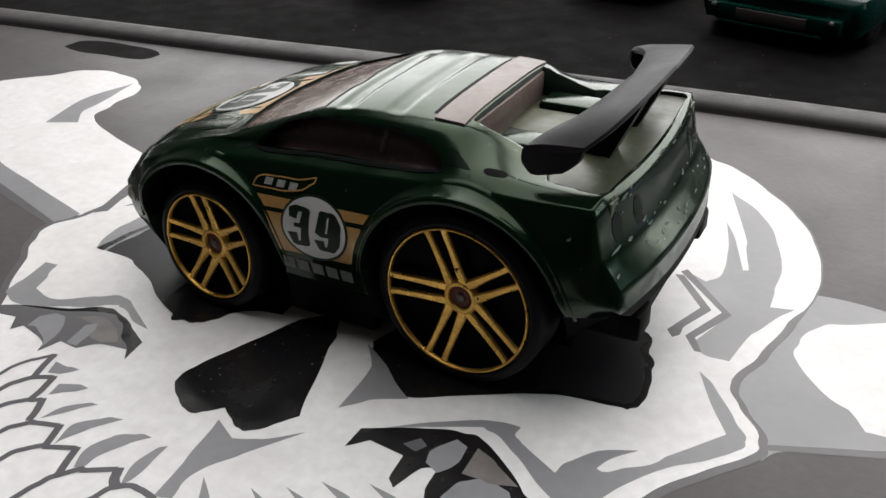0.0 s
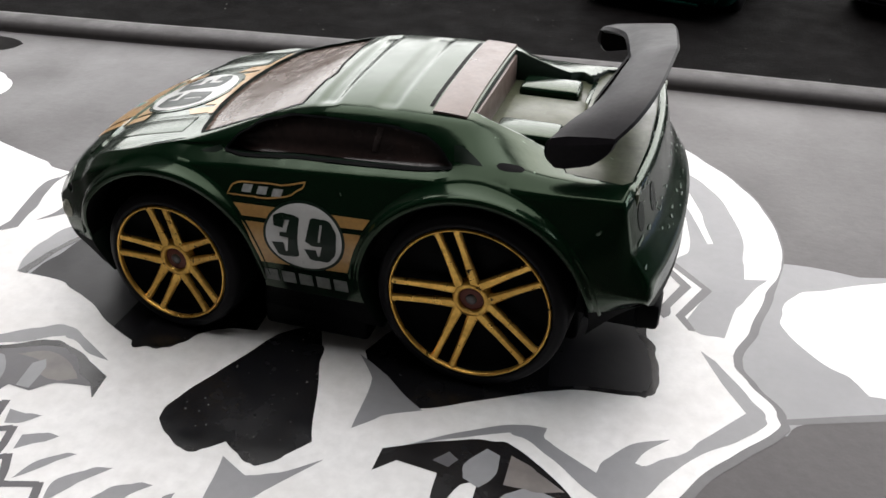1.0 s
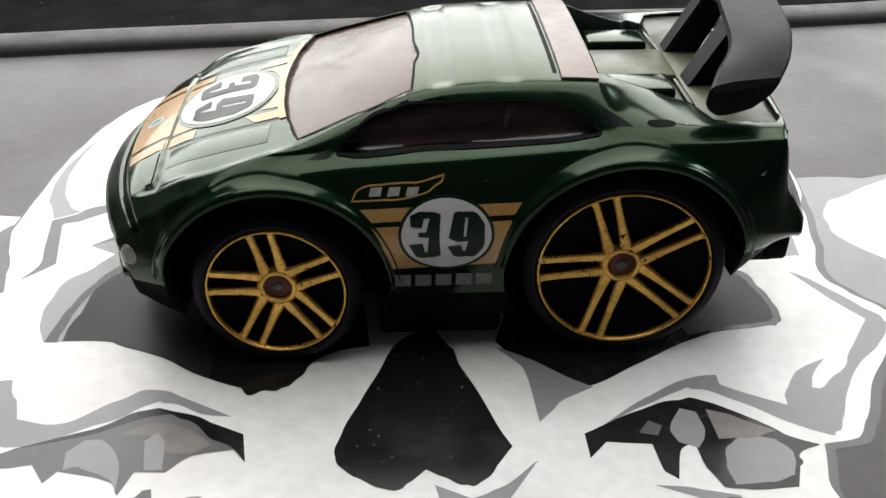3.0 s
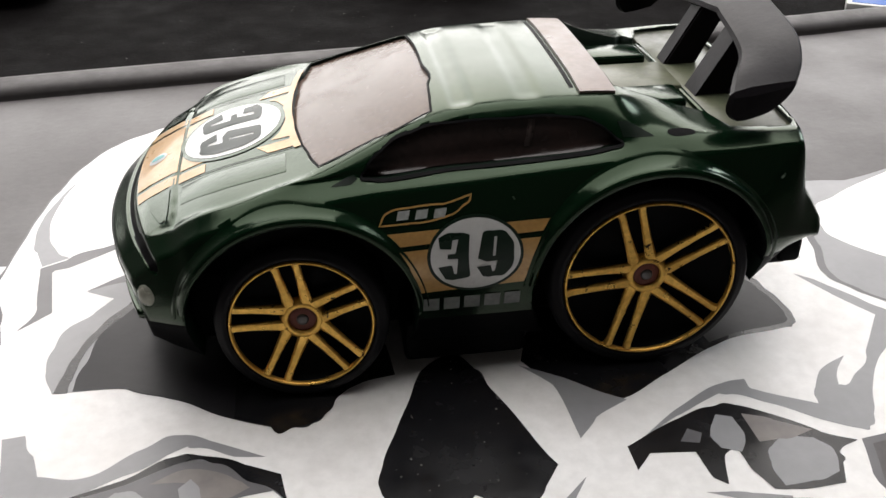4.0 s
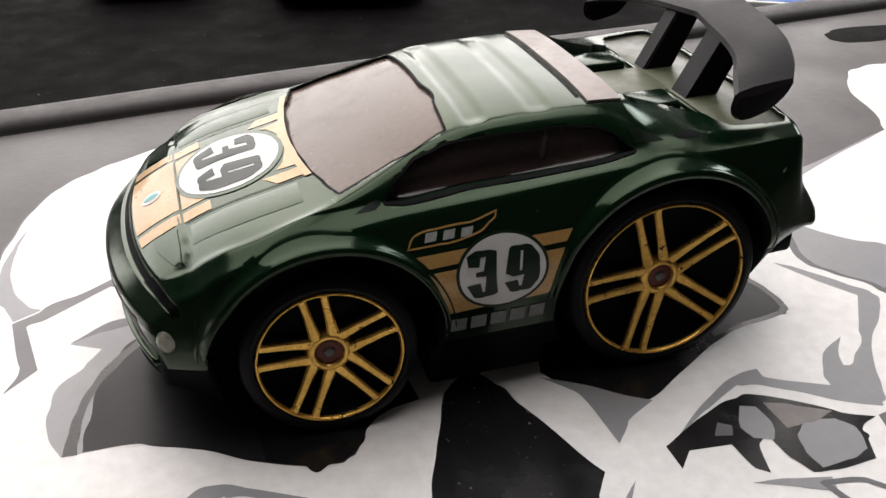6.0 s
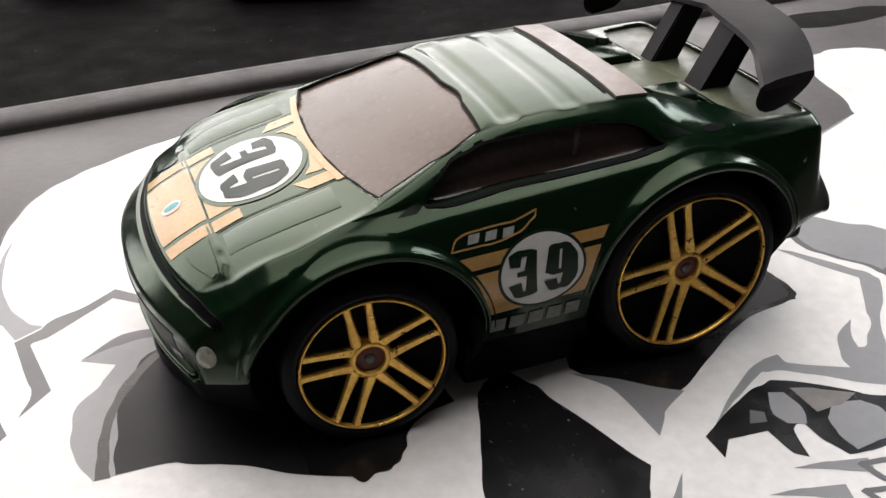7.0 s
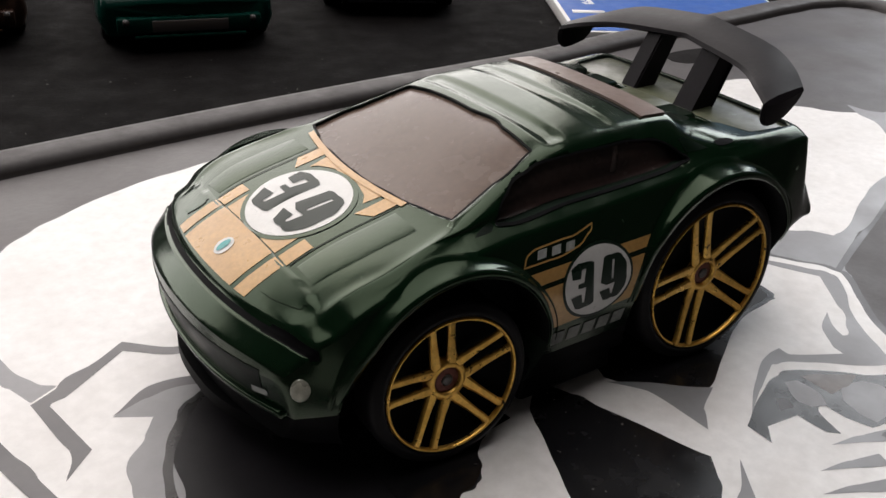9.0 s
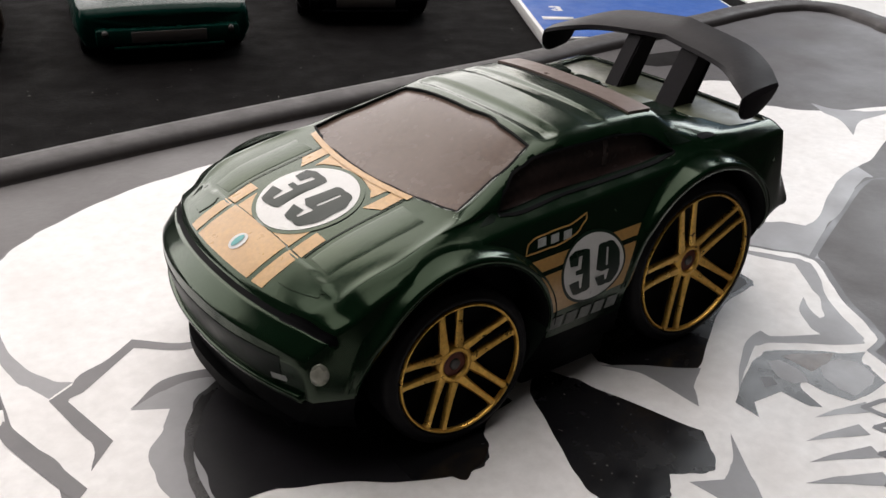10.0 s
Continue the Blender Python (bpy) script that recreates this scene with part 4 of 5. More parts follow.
part("wing", wing_blade(), WING, car, "arched charcoal plastic rear wing")
for side in (-1, 1):
    bm = box(0, 1, 0, 1, 0, 1, unit=1)
    for v in bm.verts:
        low = v.co.z < 0.5
        v.co = Vector(((21.2 if low else 25.2) + (3.4 if low else 3.0) * v.co.x, side * (4.0 + 2.2 * v.co.y - 1.1), 20.0 if low else 27.2 + 0.35 * v.co.x))
    bmesh.ops.bevel(bm, geom=list(bm.edges), offset=0.18, segments=2, affect="EDGES")
    bmesh.ops.recalc_face_normals(bm, faces=bm.faces)
    part("wing_strut", sharp(to_metres(bm)), WING, car, "slanted charcoal wing strut")

# ---------------- prints and details that lie on the skin ----------------


def grid_of(outline, step):
    """A flat sheet with inner points, in its own plane."""
    pts = []
    for i, v in enumerate(outline):
        w = outline[(i + 1) % len(outline)]
        cuts = max(1, int(math.ceil((Vector((w.x, w.y)) - Vector((v.x, v.y))).length / step)))
        pts += [Vector((v.x + (w.x - v.x) * k / cuts, v.y + (w.y - v.y) * k / cuts)) for k in range(cuts)]
    n = len(pts)
    extra = []
    x0, x1 = min(p.x for p in pts), max(p.x for p in pts)
    y0, y1 = min(p.y for p in pts), max(p.y for p in pts)
    for i in range(int((x1 - x0) / step) + 1):
        for j in range(int((y1 - y0) / step) + 1):
            q = Vector((x0 + (i + 0.5) * step, y0 + (j + 0.5) * step))
            if inside(q, pts) and (nearest(q, pts) - q).length > step * 0.3:
                extra.append(q)
    co, _, faces, *_ = delaunay_2d_cdt(pts + extra, [(i, (i + 1) % n) for i in range(n)], [], 1, 1e-5)
    return co, faces


def lay(flat, faces, spot, way, lift):
    """Lays a flat sheet on the skin: spot turns its points into places, way is the direction in which they drop."""
    bm = bmesh.new()
    vs = []
    for c in flat:
        o = spot(c)
        hit, normal, _, _ = SKIN.ray_cast(o - way * 30, way)
        if hit is None:
            hit, normal = o, -way
        if normal.dot(way) > 0:
            normal = -normal
        vs.append(bm.verts.new(hit + normal * lift))
    for f in faces:
        try:
            bm.faces.new([vs[i] for i in f])
        except ValueError:
            pass
    bmesh.ops.recalc_face_normals(bm, faces=bm.faces)
    bm.normal_update()
    total = sum((f.normal for f in bm.faces), Vector())
    if total.dot(way) > 0:
        bmesh.ops.reverse_faces(bm, faces=bm.faces)
    return to_metres(bm)


DOWN, IN_NEAR, IN_FAR = Vector((0, 0, -1)), Vector((0, 1, 0)), Vector((0, -1, 0))


def on_top(outline, lift=0.05, step=0.7):
    co, faces = grid_of(outline, step)
    return lay(co, faces, lambda c: Vector((c.x, c.y, 20)), DOWN, lift)


def on_side(outline, side, lift=0.05, step=0.7):
    co, faces = grid_of(outline, step)
    return lay(co, faces, lambda c: Vector((c.x, side * 16, c.y)), IN_NEAR if side < 0 else IN_FAR, lift)


def raised(bm, depth=0.4):
    """Gives a laid sheet side walls that reach down into the skin."""
    got = bmesh.ops.extrude_edge_only(bm, edges=[e for e in bm.edges if e.is_boundary])
    bmesh.ops.translate(bm, vec=(0, 0, -depth * MM), verts=[v for v in got["geom"] if isinstance(v, bmesh.types.BMVert)])
    bmesh.ops.recalc_face_normals(bm, faces=bm.faces)
    return sharp(bm, 50)


def strip(line, width, closed=True):
    """A narrow band along a line as flat points and faces."""
    n = len(line)
    flat, faces = [], []
    for i, q in enumerate(line):
        a = line[i - 1] if closed or i else q
        e = line[(i + 1) % n] if closed or i < n - 1 else q
        d = (e - a).normalized()
        o = Vector((-d.y, d.x)) * width / 2
        flat += [q + o, q - o]
    for i in range(n if closed else n - 1):
        j = (i + 1) % n
        faces.append([2 * i, 2 * i + 1, 2 * j + 1, 2 * j])
    return flat, faces


def even(line, step=0.4):
    """The closed line again, with points at even steps."""
    out = []
    for i, q in enumerate(line):
        w = line[(i + 1) % len(line)]
        cuts = max(1, int(round((w - q).length / step)))
        out += [q + (w - q) * k / cuts for k in range(cuts)]
    return [q for i, q in enumerate(out) if (q - out[i - 1]).length > 0.05]


# heavy slab digits with ball ends, in a box one wide and one high: outline, then the hole
THREE = ([0.02, 0.30, 0.03, 0.12, 0.20, 0.01, 0.50, -0.01, 0.82, 0.05, 0.97, 0.20, 0.97, 0.38, 0.87, 0.52, 0.95, 0.64, 0.95, 0.80, 0.82, 0.95, 0.50, 1.0, 0.20, 0.98, 0.02, 0.86, 0.01, 0.70,
          0.35, 0.67, 0.40, 0.86, 0.54, 0.87, 0.57, 0.72, 0.52, 0.58, 0.26, 0.57, 0.26, 0.47, 0.52, 0.46, 0.58, 0.32, 0.55, 0.13, 0.42, 0.12, 0.37, 0.33], None)
NINE = ([0.04, 0.25, 0.06, 0.10, 0.20, 0.01, 0.48, 0.0, 0.78, 0.04, 0.93, 0.20, 0.97, 0.50, 0.93, 0.80, 0.78, 0.97, 0.50, 1.0, 0.20, 0.97, 0.04, 0.83, 0.0, 0.62, 0.07, 0.44, 0.22, 0.36, 0.56, 0.37,
         0.58, 0.24, 0.55, 0.12, 0.43, 0.12, 0.39, 0.27], [0.42, 0.88, 0.56, 0.88, 0.58, 0.66, 0.57, 0.48, 0.44, 0.47, 0.41, 0.66])


def digits(text, height, width):
    """The outlines of the digits as flat points and faces, centred, at that height and width."""
    flat, faces = [], []
    pitch = width / len(text)
    for k, sign in enumerate(text):
        outline, hole = THREE if sign == "3" else NINE
        loops = [even(rounded(q, 60, 5), 0.07) for q in (outline, hole) if q]
        pts, edges = [], []
        for loop in loops:
            n = len(pts)
            pts += loop
            edges += [(n + i, n + (i + 1) % len(loop)) for i in range(len(loop))]
        extra = [Vector((i / 12 + 0.03, j / 12 + 0.03)) for i in range(12) for j in range(12)]
        extra = [q for q in extra if inside(q, loops[0]) and all((nearest(q, p) - q).length > 0.03 for p in loops)]
        co, _, tri, *_ = delaunay_2d_cdt(pts + extra, edges, [], 0, 1e-5)
        for f in tri:
            m = sum((co[i] for i in f), Vector((0, 0))) / len(f)
            if inside(m, loops[0]) and not (hole and inside(m, loops[1])):
                faces.append([len(flat) + i for i in f])
        flat += [Vector((-width / 2 + pitch * (k - 0.02) + c.x * pitch * 1.06, (c.y - 0.5) * height)) for c in co]
    return flat, faces


def rect(x0, x1, y0, y1):
    return [Vector(q) for q in ((x0, y0), (x1, y0), (x1, y1), (x0, y1))]


# black seals round the windows
for side in (-1, 1):
    part("window_seal", lay(*strip(even(glass_outline), 0.16), lambda c, s=side: Vector((c.x, s * 16, c.y)), IN_NEAR if side < 0 else IN_FAR, 0.09), BLACK, car, "black side window seal")
part("screen_seal", lay(*strip(even(screen), 0.2), lambda c: Vector((c.x, c.y, 40)), DOWN, 0.05), BLACK, car, "thin black windscreen seal")
# flat dark patches: painted shade of the window corner recesses and sail panel slots
for side in (-1, 1):
    for tri in ([-11.9, 18.85, -10.0, 19.5, -9.7, 19.2, -10.3, 18.95], [12.1, 22.2, 13.0, 22.1, 15.0, 21.2, 12.4, 21.15]):
        part("corner_shade", on_side(rounded(tri, 30), side, 0.03, 0.3), RECESS_SHADE, car)
    part("scoop_shade", on_top(rounded([16.6, side * 12.95, 18.1, side * 12.95, 18.6, side * 13.3, 18.1, side * 13.65, 16.6, side * 13.65, 16.1, side * 13.3], 70), 0.03, 0.3), BLACK, car)
# flared wheel arches: a ledge that stands out from the flank round each opening


def arch_flare(hub, r, side, reach):
    bm = bmesh.new()
    rows = []
    for a in np.linspace(radians(4), radians(176), 90):
        ca, sa = math.cos(a), math.sin(a)
        hit = SKIN.ray_cast(Vector((hub[0] + (r + 0.7) * ca, side * 40, hub[1] + (r + 0.7) * sa)), Vector((0, -side, 0)))[0]
        inner = abs(hit.y) if hit is not None else reach - 0.6
        outer = inner + 0.1 + max(0.0, reach - inner - 0.1) * min(1.0, max(0.0, (sa - 0.1) / 0.5))
        row = []
        for rho, y in ((r + 1.25, inner - 0.5), (r + 0.95, inner + 0.02), (r + 0.78, inner + 0.14), (r + 0.62, outer - 0.4), (r + 0.5, outer - 0.12), (r + 0.3, outer), (r - 0.1, outer), (r - 0.14, outer - 3.2)):
            row.append(bm.verts.new((hub[0] + rho * ca, side * y, hub[1] + rho * sa)))
        rows.append(row)
    for p, q in zip(rows, rows[1:]):
        for k in range(len(p) - 1):
            bm.faces.new((p[k], p[k + 1], q[k + 1], q[k])).material_index = 1 if k == 6 else 0
    bmesh.ops.recalc_face_normals(bm, faces=bm.faces)
    return to_metres(bm)


for side in (-1, 1):
    for hub, r, reach in ((HUB_F, R_F, 17.15), (HUB_R, R_R, 17.35)):
        part("wheel_arch", arch_flare(hub, r, side, reach), PAINT, car, "flared green wheel arch").data.materials.append(BLACK)
# bonnet


def bonnet_panel(back, y0, y1):
    """A print from the curved front edge of the bonnet to the given x."""
    front = [Vector((-28.95 + BOW(-29.2) * (abs(y) / 16) ** 2.2, y)) for y in np.linspace(y0, y1, 9)]
    return on_top([Vector((back, y1)), Vector((back, y0))] + front)


part("bonnet_print", on_top(rect(-24.76, -21.0, -4.8, 4.8)), OCHRE, car, "ochre bonnet panel print")
part("bonnet_print", bonnet_panel(-25.0, -4.8, 4.8), OCHRE, car, "ochre bonnet panel print")
part("bonnet_print", on_top(rounded([-16.6, -4.6, -14.5, -4.9, -14.85, 0, -14.5, 4.9, -16.9, 4.5, -16.1, 3.6, -15.5, 2.2, -15.7, 0.6, -15.3, -0.8, -15.6, -2.4, -15.9, -3.6], 20), 0.05, 0.5), OCHRE, car, "worn ochre print before the windscreen")
for side in (-1, 1):
    a, b = sorted((side * 5.4, side * 6.9))
    part("bonnet_stripe", on_top(rect(-24.76, -22.4, a, b)), OCHRE, car, "ochre bonnet stripe")
    part("bonnet_stripe", bonnet_panel(-25.0, a, b), OCHRE, car, "ochre bonnet stripe")
    part("bonnet_stripe", on_top(rounded([-17.9, a, -14.35, a, -14.1, b, -16.9, b] if side > 0 else [-16.9, a, -14.1, a, -14.35, b, -17.9, b], 10), 0.05, 0.5), OCHRE, car, "ochre bonnet stripe")
part("number_ring", on_top([Vector((-20.2 + 4.85 * q.x, 5.6 * q.y)) for q in circle(0, 0, 1, 48)], 0.08), PAINT, car)
part("number_disc", on_top([Vector((-20.2 + 4.45 * q.x, 5.1 * q.y)) for q in circle(0, 0, 1, 48)], 0.11), WHITE, car, "round white number disc")
flat, faces = digits("39", 5.5, 8.7)
part("race_number", lay(flat, faces, lambda c: Vector((-20.3 + c.y, -c.x, 20)), DOWN, 0.15), DIGIT, car, "dark green number 39")
part("badge", on_top(circle(-27.2, -0.3, 0.85, 24), 0.10), WHITE, car, "small white round badge")
part("badge_mark", on_top([Vector((-27.2 + 0.8 * q.x, -0.25 + 0.5 * q.y)) for q in circle(0, 0, 0.8, 16)], 0.14), TEAL, car)


def bonnet_plate(side):
    """A flat, slightly raised panel between the bonnet and the wing."""
    bm = bmesh.new()
    rows = []
    for x in np.linspace(-24.3, -15.4, 24):
        y1 = 11.0 - 0.5 * max(0.0, (-21.5 - x) / 3)
        z, z1 = (SKIN.ray_cast(Vector((x, side * y, 40)), DOWN)[0].z + 0.06 for y in (7.9, y1))
        rows.append([bm.verts.new((x, side * y, h)) for y, h in ((7.7, z - 0.6), (7.75, z - 0.03), (7.9, z), (y1 - 0.15, z1), (y1, z1 - 0.03), (y1 + 0.05, z1 - 0.6))])
    for a, b in zip(rows, rows[1:]):
        for k in range(5):
            bm.faces.new((a[k], a[k + 1], b[k + 1], b[k]))
    bm.faces.new(rows[0])
    bm.faces.new(rows[-1][::-1])
    bmesh.ops.recalc_face_normals(bm, faces=bm.faces)
    return sharp(to_metres(bm), 30)


for side in (-1, 1):
    part("bonnet_plate", bonnet_plate(side), PAINT, car, "flat raised green bonnet panel")
base_line = [Vector((-14.95 + 0.0125 * y * y, y)) for y in np.linspace(-7.4, 10.6, 36)]
part("screen_trim", on_top([q - Vector((0.35, 0)) for q in base_line] + [q + Vector((0.25, 0)) for q in base_line[::-1]], 0.1, 0.4), OCHRE, car, "ochre line along the foot of the windscreen")
# raised lids of the folding headlamps, and the sunk lines beside the stripes
for side in (-1, 1):
    part("lamp_cover", raised(on_top(rounded([-27.1, side * 7.7, -25.5, side * 7.7, -25.4, side * 7.9, -25.4, side * 11.3, -25.6, side * 11.5, -26.1, side * 11.3, -27.2, side * 8.2], 80), 0.08, 0.4)), PAINT, car, "raised lid of a folding headlamp")
    part("bonnet_crease", lay(*strip([Vector((x, side * 7.15)) for x in np.linspace(-24.6, -14.6, 30)], 0.13, False), lambda c: Vector((c.x, c.y, 20)), DOWN, 0.06), SEAM, car)
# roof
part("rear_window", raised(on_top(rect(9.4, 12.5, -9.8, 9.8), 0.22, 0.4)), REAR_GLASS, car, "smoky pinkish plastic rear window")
part("roof_gap", on_top(rect(8.78, 9.15, -8.8, 8.8), 0.03, 0.5), BLACK, car, "dark gap before the rear window")
# flanks
for side in (-1, 1):
    m = -1 if side < 0 else 1
    part("door_stripe", on_side(rounded([-8.2, 15.4, 5.7, 15.9, 5.1, 14.9, -7.7, 14.3], 10), side, 0.06, 0.35), OCHRE, car, "ochre door stripe")
    part("door_panel_print", on_side(rounded([-7.2, 13.9, 4.9, 14.4, 3.6, 10.3, -5.1, 9.9], 10), side, 0.06, 0.35), OCHRE, car, "ochre door panel print")
    part("number_ring", on_side([Vector((-0.55 + 4.02 * q.x, 13.2 + 3.4 * q.y)) for q in circle(0, 0, 1, 48)], side, 0.08), DIGIT, car)
    part("number_disc", on_side([Vector((-0.55 + 3.75 * q.x, 13.2 + 3.12 * q.y)) for q in circle(0, 0, 1, 48)], side, 0.11), WHITE, car, "round white number disc")
    flat, faces = digits("39", 4.0, 6.3)
    part("race_number", lay(flat, faces, lambda c, s=side: Vector((-0.55 - s * c.x, s * 16, 13.2 + c.y)), IN_NEAR if side < 0 else IN_FAR, 0.15), DIGIT, car, "dark green number 39")
    for k in range(5):
        x = -4.9 + 1.74 * k
        part("name_bar", on_side(rect(x, x + 1.35, 7.75 + 0.02 * k, 9.15 + 0.02 * k), side, 0.07, 0.4), LETTER, car, "small white print bar")
    flame = rounded([-8.3, 16.1, -7.3, 17.2, -5.0, 17.45, -3.0, 17.5, -0.7, 18.1, -1.4, 17.3, -3.0, 16.5, -5.6, 16.2], 60, steps=4)
    part("maker_mark", lay(*strip(even(flame), 0.15), lambda c, s=side: Vector((c.x, s * 16, c.y)), IN_NEAR if side < 0 else IN_FAR, 0.07), OCHRE, car, "flame-shaped ochre outline mark")
    for x in (-6.9, -5.4, -3.9):
        part("maker_bar", on_side(rounded([x, 16.45, x + 0.2, 17.15, x + 1.15, 17.2, x + 0.95, 16.5], 10), side, 0.07, 0.4), FADED, car, "pale bar on the mark")
# nose and tail


def on_end(outline, x, way, lift=0.06, step=0.8):
    co, faces = grid_of(outline, step)
    return lay(co, faces, lambda c: Vector((x, c.x, c.y)), way, lift)


AFT, FORE = Vector((1, 0, 0)), Vector((-1, 0, 0))


def nose_bar(z0, z1, proud, reach):
    """A rounded bar across the nose that follows its curve."""
    bm = bmesh.new()
    rows = []
    for y in np.linspace(-reach, reach, 49):
        row = []
        for f, out in ((0.0, -0.3), (0.0, 0.5), (0.12, 0.88), (0.3, 1.0), (0.7, 1.0), (0.88, 0.88), (1.0, 0.5), (1.0, -0.3)):
            z = z0 + (z1 - z0) * f
            x = NOSE + BOW(NOSE) * (abs(y) / 16) ** 2.2
            x += undercut(x, z)
            row.append(bm.verts.new((x - proud * out, y, z)))
        rows.append(row)
    for a, b in zip(rows, rows[1:]):
        for k in range(len(a) - 1):
            bm.faces.new((a[k], b[k], b[k + 1], a[k + 1]))
    bm.faces.new(rows[0])
    bm.faces.new(rows[-1][::-1])
    bmesh.ops.recalc_face_normals(bm, faces=bm.faces)
    return to_metres(bm)


part("bumper_bar", nose_bar(7.35, 8.05, 0.5, 13.4), PAINT, car, "green lower bumper bar")
# flat grille patch on the skin; the shade of the sunk nose is its colour
part("grille", on_end(rounded([-10.6, 8.4, 10.6, 8.4, 11.6, 9.6, 11.8, 11.3, -11.8, 11.3, -11.6, 9.6], 20), -31, AFT, 0.04, 0.5), RECESS_SHADE, car, "front grille drawn flat, its shade put into dark green")
for side in (-1, 1):
    y = side * 13.2
    lens = bmesh.new()
    bmesh.ops.create_uvsphere(lens, u_segments=20, v_segments=12, radius=1.0)
    for v in lens.verts:
        v.co = Vector((-27.4 + v.co.x * 0.9, y + side * 0.9 + v.co.y * 1.0, 10.4 + v.co.z * 1.2))
    part("fog_lamp", to_metres(lens), SILVER, car, "round silver front lamp")
    part("indicator", on_end(rounded([side * 10.4, 8.6, side * 12.0, 8.9, side * 12.1, 9.2, side * 12.0, 9.5, side * 10.4, 9.2], 20), -31, AFT, 0.05, 0.5), FADED, car)
    for y in (8.6, 12.6):
        part("tail_lamp", on_end([Vector((side * y + 0.85 * q.x, 18.2 + 1.35 * q.y)) for q in circle(0, 0, 1, 28)], 29, FORE, 0.05, 0.6), LAMP_RED, car, "round dark tail lamp")

# worn spots in the paint on edges of the tail, the haunches and the nose
CHIP = material("worn_paint", (0.11, 0.135, 0.11), 0.4, spread=0.3, grain=3000)
rng = random.Random(11)
bm = bmesh.new()
for k in range(66):
    if k < 55:
        o, way = Vector((29, rng.uniform(-15, 15), rng.choice((14.6, 15.0, 16.4, 16.8, 20.6)) + rng.gauss(0, 0.2))), FORE
    elif k < 75:
        o, way = Vector((29, rng.choice((-1, 1)) * rng.uniform(6.5, 14.5), rng.uniform(15.5, 20.3))), FORE
    else:
        o, way = Vector((rng.gauss(16.5, 2.2), rng.choice((-1, 1)) * rng.gauss(14.4, 0.9), 20)), DOWN
    hit, normal, _, _ = SKIN.ray_cast(o - way * 30, way)
    if hit is None:
        continue
    if normal.dot(way) > 0:
        normal = -normal
    side_way = normal.cross(Vector((0, 1, 0))).normalized()
    other = side_way.cross(normal)
    r, long = rng.uniform(0.05, 0.17) * (0.6 if k >= 75 else 1.0), rng.uniform(1.2, 4.5)
    ring = [bm.verts.new(hit + normal * 0.06 + (side_way * math.cos(a) + other * math.sin(a) * long) * r * rng.uniform(0.5, 1.5)) for a in (0, 1.1, 2.2, 3.1, 4.2, 5.3)]
    bm.faces.new(ring)
part("worn_spots", to_metres(bm), CHIP, car, "pale worn spots in the paint", smooth=False)["kind"] = "stuff"

# ---------------- what stands behind the rim ----------------
TEAL_PAINT = material("teal_green_enamel", (0.0012, 0.0208, 0.0152), 0.25, 0.0, 0.15, 3000, 0.05, 350, spec=0.06, stain_scale=120)
DARK_PAINT = material("black_enamel", (0.003, 0.003, 0.004), 0.2, 0.0, 0.15, 3000, spec=0.12, stain_scale=120)
BRONZE_PAINT = material("bronze_enamel", (0.028, 0.0144, 0.0104), 0.3, 0.2, 0.15, 3000, spec=0.2, stain_scale=120)
SILVER_PAINT = material("silver_enamel", (0.28, 0.28, 0.28), 0.3, 0.5, 0.12, 3000, stain_scale=120)
DARK_GLASS = material("dark_window", (0.004, 0.004, 0.005), 0.25, spread=0.1, grain=2000, spec=0.15)
PLATE = material("grey_plate", (0.048, 0.0416, 0.04), 0.4, spread=0.1, grain=2000)


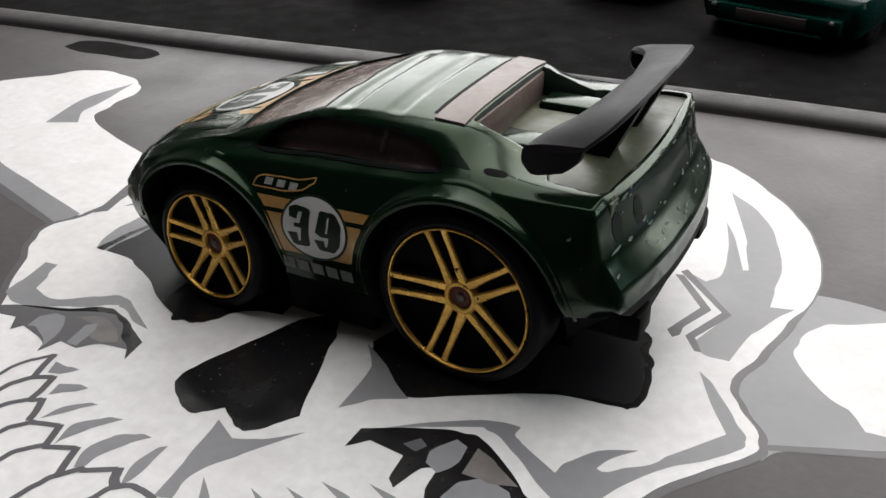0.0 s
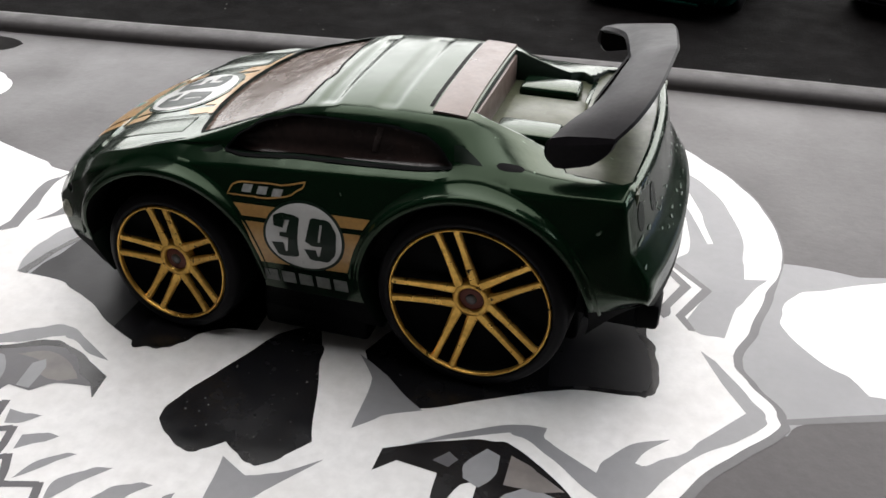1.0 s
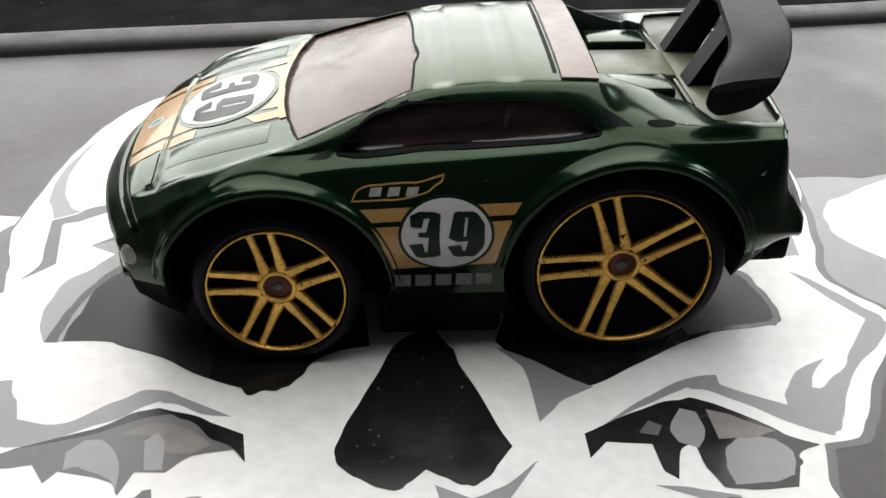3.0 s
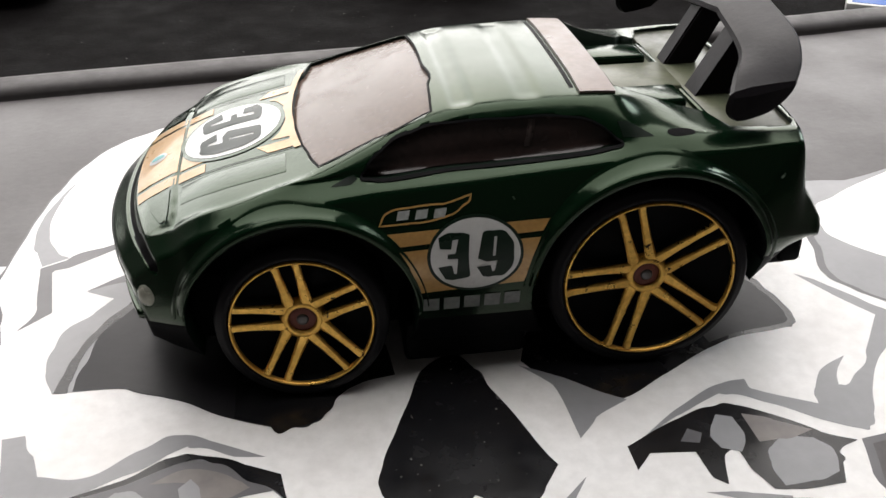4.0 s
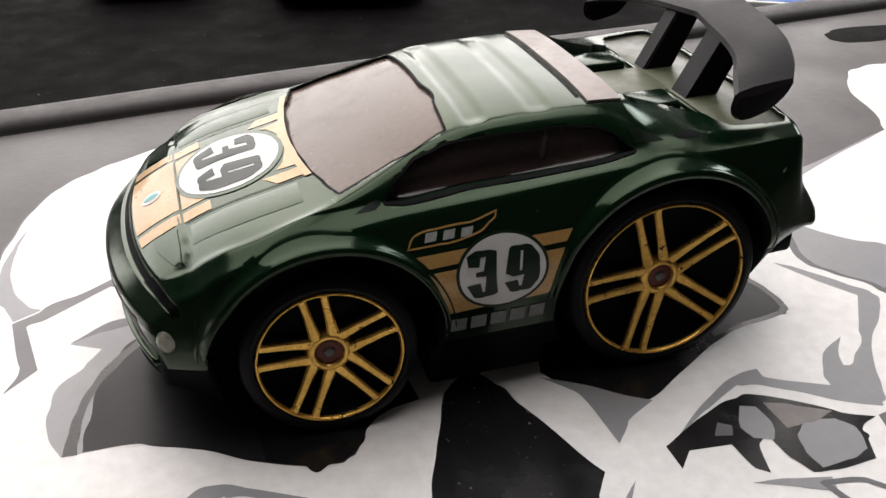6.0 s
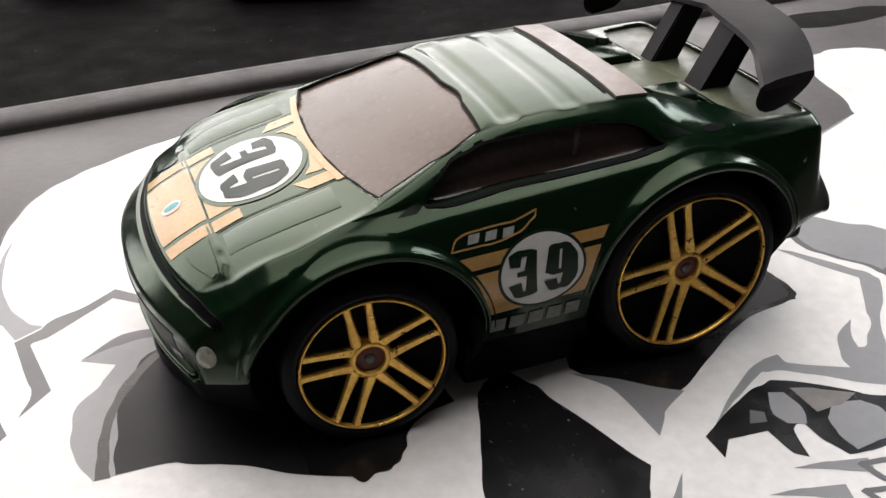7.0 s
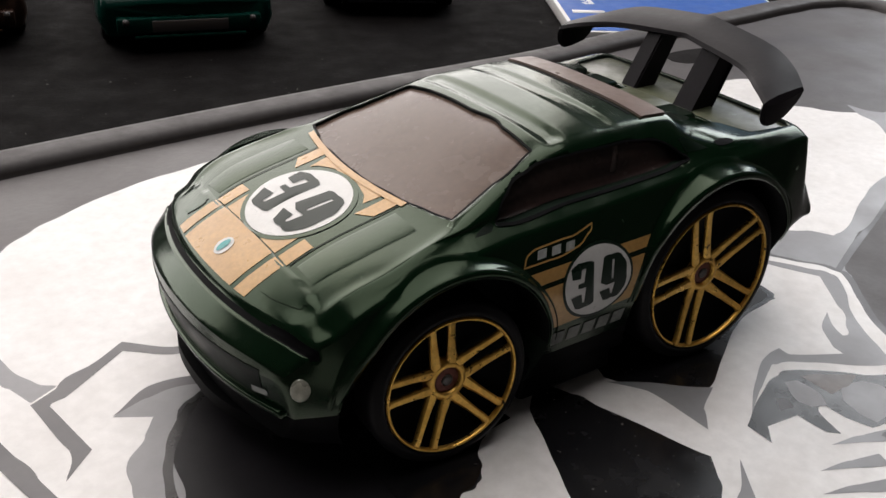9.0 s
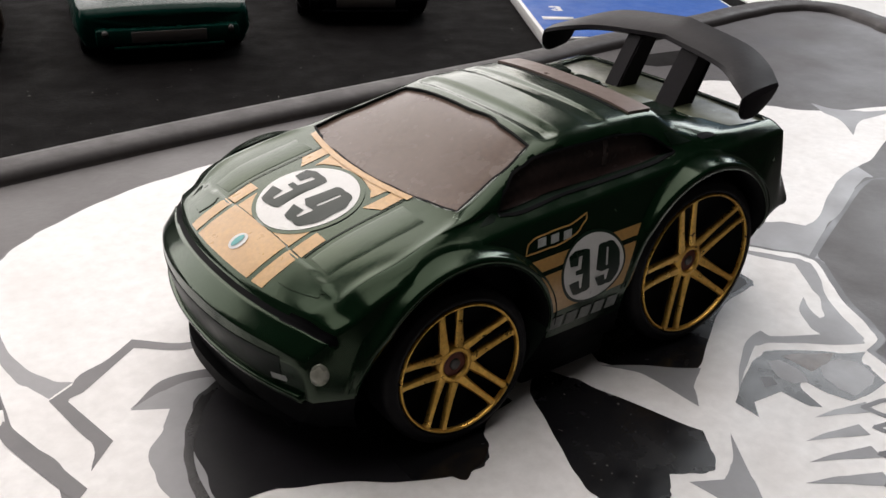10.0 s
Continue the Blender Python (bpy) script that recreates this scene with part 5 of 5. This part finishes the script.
def parked(name, label, paint, place, width=30.0, length=66.0, height=19.0):
    """A plainer toy car whose nose points along its own -y."""
    toy = thing(name, label, "toy car", "toy cars behind the rim", place)
    w = width / 2
    bm = bmesh.new()
    rows = []
    top = mono([0, 10.2, 0.5, 11.0, 1.4, 11.5, 16, 12.4, 22, 13.2, 34, height, 48, height, 60, 13.0, length - 1, 12.2, length, 8.5])
    wide = mono([0, w * 0.90, 1.2, w * 0.955, 4, w * 0.985, 10, w, length - 6, w, length, w * 0.85])
    roof = mono([0, 0.90, 18, 0.88, 34, 0.60, 48, 0.60, 60, 0.80, length, 0.80])
    bow = mono([0, 2.2, 6, 1.2, 14, 0, length, 0])
    for i in range(45):
        y = length * i / 44
        h, b, r = top(y), wide(y), roof(y)
        ring = [(-b * 0.94, 3.4), (-b, 6.0), (-b * 0.985, 9.2), (-b * (r + 0.06), min(h - 0.5, 11.6)), (-b * r, h - 0.5), (-b * r * 0.6, h), (0, h + 0.3)]
        ring += [(-a, c) for a, c in ring[-2::-1]]
        rows.append([bm.verts.new((a, y + bow(y) * (a / w) ** 2, c)) for a, c in ring])
    for a, b in zip(rows, rows[1:]):
        for k in range(len(a) - 1):
            bm.faces.new((a[k], b[k], b[k + 1], a[k + 1]))
    bm.faces.new(rows[0])
    bm.faces.new(rows[-1][::-1])
    bmesh.ops.recalc_face_normals(bm, faces=bm.faces)
    part("body", sharp(to_metres(bm), 60), paint, toy)
    part("bumper", sharp(box(-w * 0.80, w * 0.80, -1.0, 2.6, 4.2, 7.6, 0.6)), paint, toy)
    part("number_plate", sharp(box(-w * 0.42, w * 0.42, -1.25, -0.8, 4.6, 7.0, 0.15)), PLATE, toy, "blank grey plate")
    part("lower_lip", sharp(box(-w * 0.62, w * 0.62, -1.5, 0.5, 3.3, 4.0, 0.25)), paint, toy)
    part("windscreen", sharp(box(-w * 0.6, w * 0.6, 21.4, 22.2, 12.2, 16.2, 0.2)), DARK_GLASS, toy)
    for side in (-1, 1):
        lens = bmesh.new()
        bmesh.ops.create_uvsphere(lens, u_segments=14, v_segments=8, radius=0.75 * MM, matrix=Matrix.Translation(Vector((side * w * 0.70, -0.9, 6.8)) * MM))
        part("fog_lamp", lens, PLATE, toy, "small round front lamp")
        for y in (12.0, length - 13):
            tyre = lathe([(0, 2.6), (3.2, 2.6), (4.8, 2.4), (5.2, 1.8), (5.2, -2.0), (4.8, -2.4), (0, -2.4)], 32)
            tyre.transform(Matrix.Translation(Vector((side * (w - 3.4), y, 5.2)) * MM) @ Matrix.Rotation(radians(90 * side), 4, "Z"))
            part("wheel", tyre, RUBBER, toy, "black wheel")
    return toy


parked("toy_car", "teal green toy car parked behind the rim", TEAL_PAINT, pose(0.0172, 0.1290, FELT_Z * MM, 0, 0, -14), 38)
parked("toy_car", "black toy car parked in the row", DARK_PAINT, pose(0.0730, 0.137, FELT_Z * MM, 0, 0, -26), 36)
parked("toy_car", "bronze toy car parked in the row", BRONZE_PAINT, pose(-0.0265, 0.150, FELT_Z * MM, 0, 0, -8), 31)
parked("toy_car", "silver toy car at the end of the row", SILVER_PAINT, pose(-0.0820, 0.131, FELT_Z * MM, 0, 0, 0), 31)

# blue carton
BLUE = material("blue_card", (0.0096, 0.08, 0.336), 0.5, spread=0.08, grain=900, spec=0.2)
CARD = material("white_card", (0.6, 0.6, 0.592), 0.5, spread=0.05, grain=900)
carton = thing("carton", "flat blue cardboard package with white edges lying on the felt", "package", "", pose(0.0990, 0.0965, FELT_Z * MM, 0, 0, -31))
part("carton_body", sharp(box(0, 62, 0, 80, 0, 3.0, 0.3)), CARD, carton, "white card edges")
part("front_panel", sharp(box(1.0, 61, 1.0, 79, 2.7, 3.08, 0)), BLUE, carton, "blue printed face")
flat, faces = digits("3", 5.6, 3.8)
bm = bmesh.new()
vs = [bm.verts.new(Vector((9.0 + c.x, 30 + c.y, 3.14)) * MM) for c in flat]
for f in faces:
    bm.faces.new([vs[i] for i in f])
part("printed_digit", bm, CARD, carton, "white digit 3")
part("printed_bar", box(3.0, 11.5, 17.5, 20.5, 3.0, 3.14), CARD, carton, "white print bar")


sheet_white = thing("paper", "white sheet of paper lying on the felt", "paper", "", pose(0.214, 0.085, FELT_Z * MM, 0, 0, 62))
part("paper_sheet", box(-35, 40, -24, 30, 0, 0.5, 0.1), CARD, sheet_white, "plain white sheet")

# fine dust on the lid and on the felt
rng = random.Random(7)
nose_print = [Vector(q) for q in ((-1.6, -13.5), (-5.4, -16.8), (-9.2, -27), (-8.6, -30), (-5.6, -31.6), (-2.8, -30), (0.6, -31.6), (3.6, -28.4), (0.3, -18))]
bm = bmesh.new()
for k in range(215, 400):
    if k < 260:
        x, y, z = rng.uniform(-10, 4), rng.uniform(-32, -13), 0.07
    else:
        x, y, z = rng.uniform(-110, 150), rng.uniform(76, 122), FELT_Z + 0.1
    if k < 260 and not inside(Vector((x, y)), nose_print):
        continue
    r = rng.uniform(0.05, 0.13) * (1.7 if k >= 260 and rng.random() < 0.25 else 1)
    turn = rng.uniform(0, 6.28)
    ring = [bm.verts.new(Vector((x + r * rng.uniform(0.6, 1.4) * math.cos(turn + a), y + r * rng.uniform(0.6, 1.4) * math.sin(turn + a), z + 0.02)) * MM) for a in (0, 1.25, 2.5, 3.8, 5.0)]
    top = bm.verts.new(Vector((x, y, z + r * 0.7)) * MM)
    for i in range(5):
        bm.faces.new((ring[i], ring[(i + 1) % 5], top))
DUST = material("pale_dust", (0.10, 0.097, 0.088), 0.9, spread=0.3, grain=3000)
tagged(new("dust", mesh_of(bm, "dust", DUST, False)), "scattered pale dust specks on lid and felt", "dust", "", "stuff")
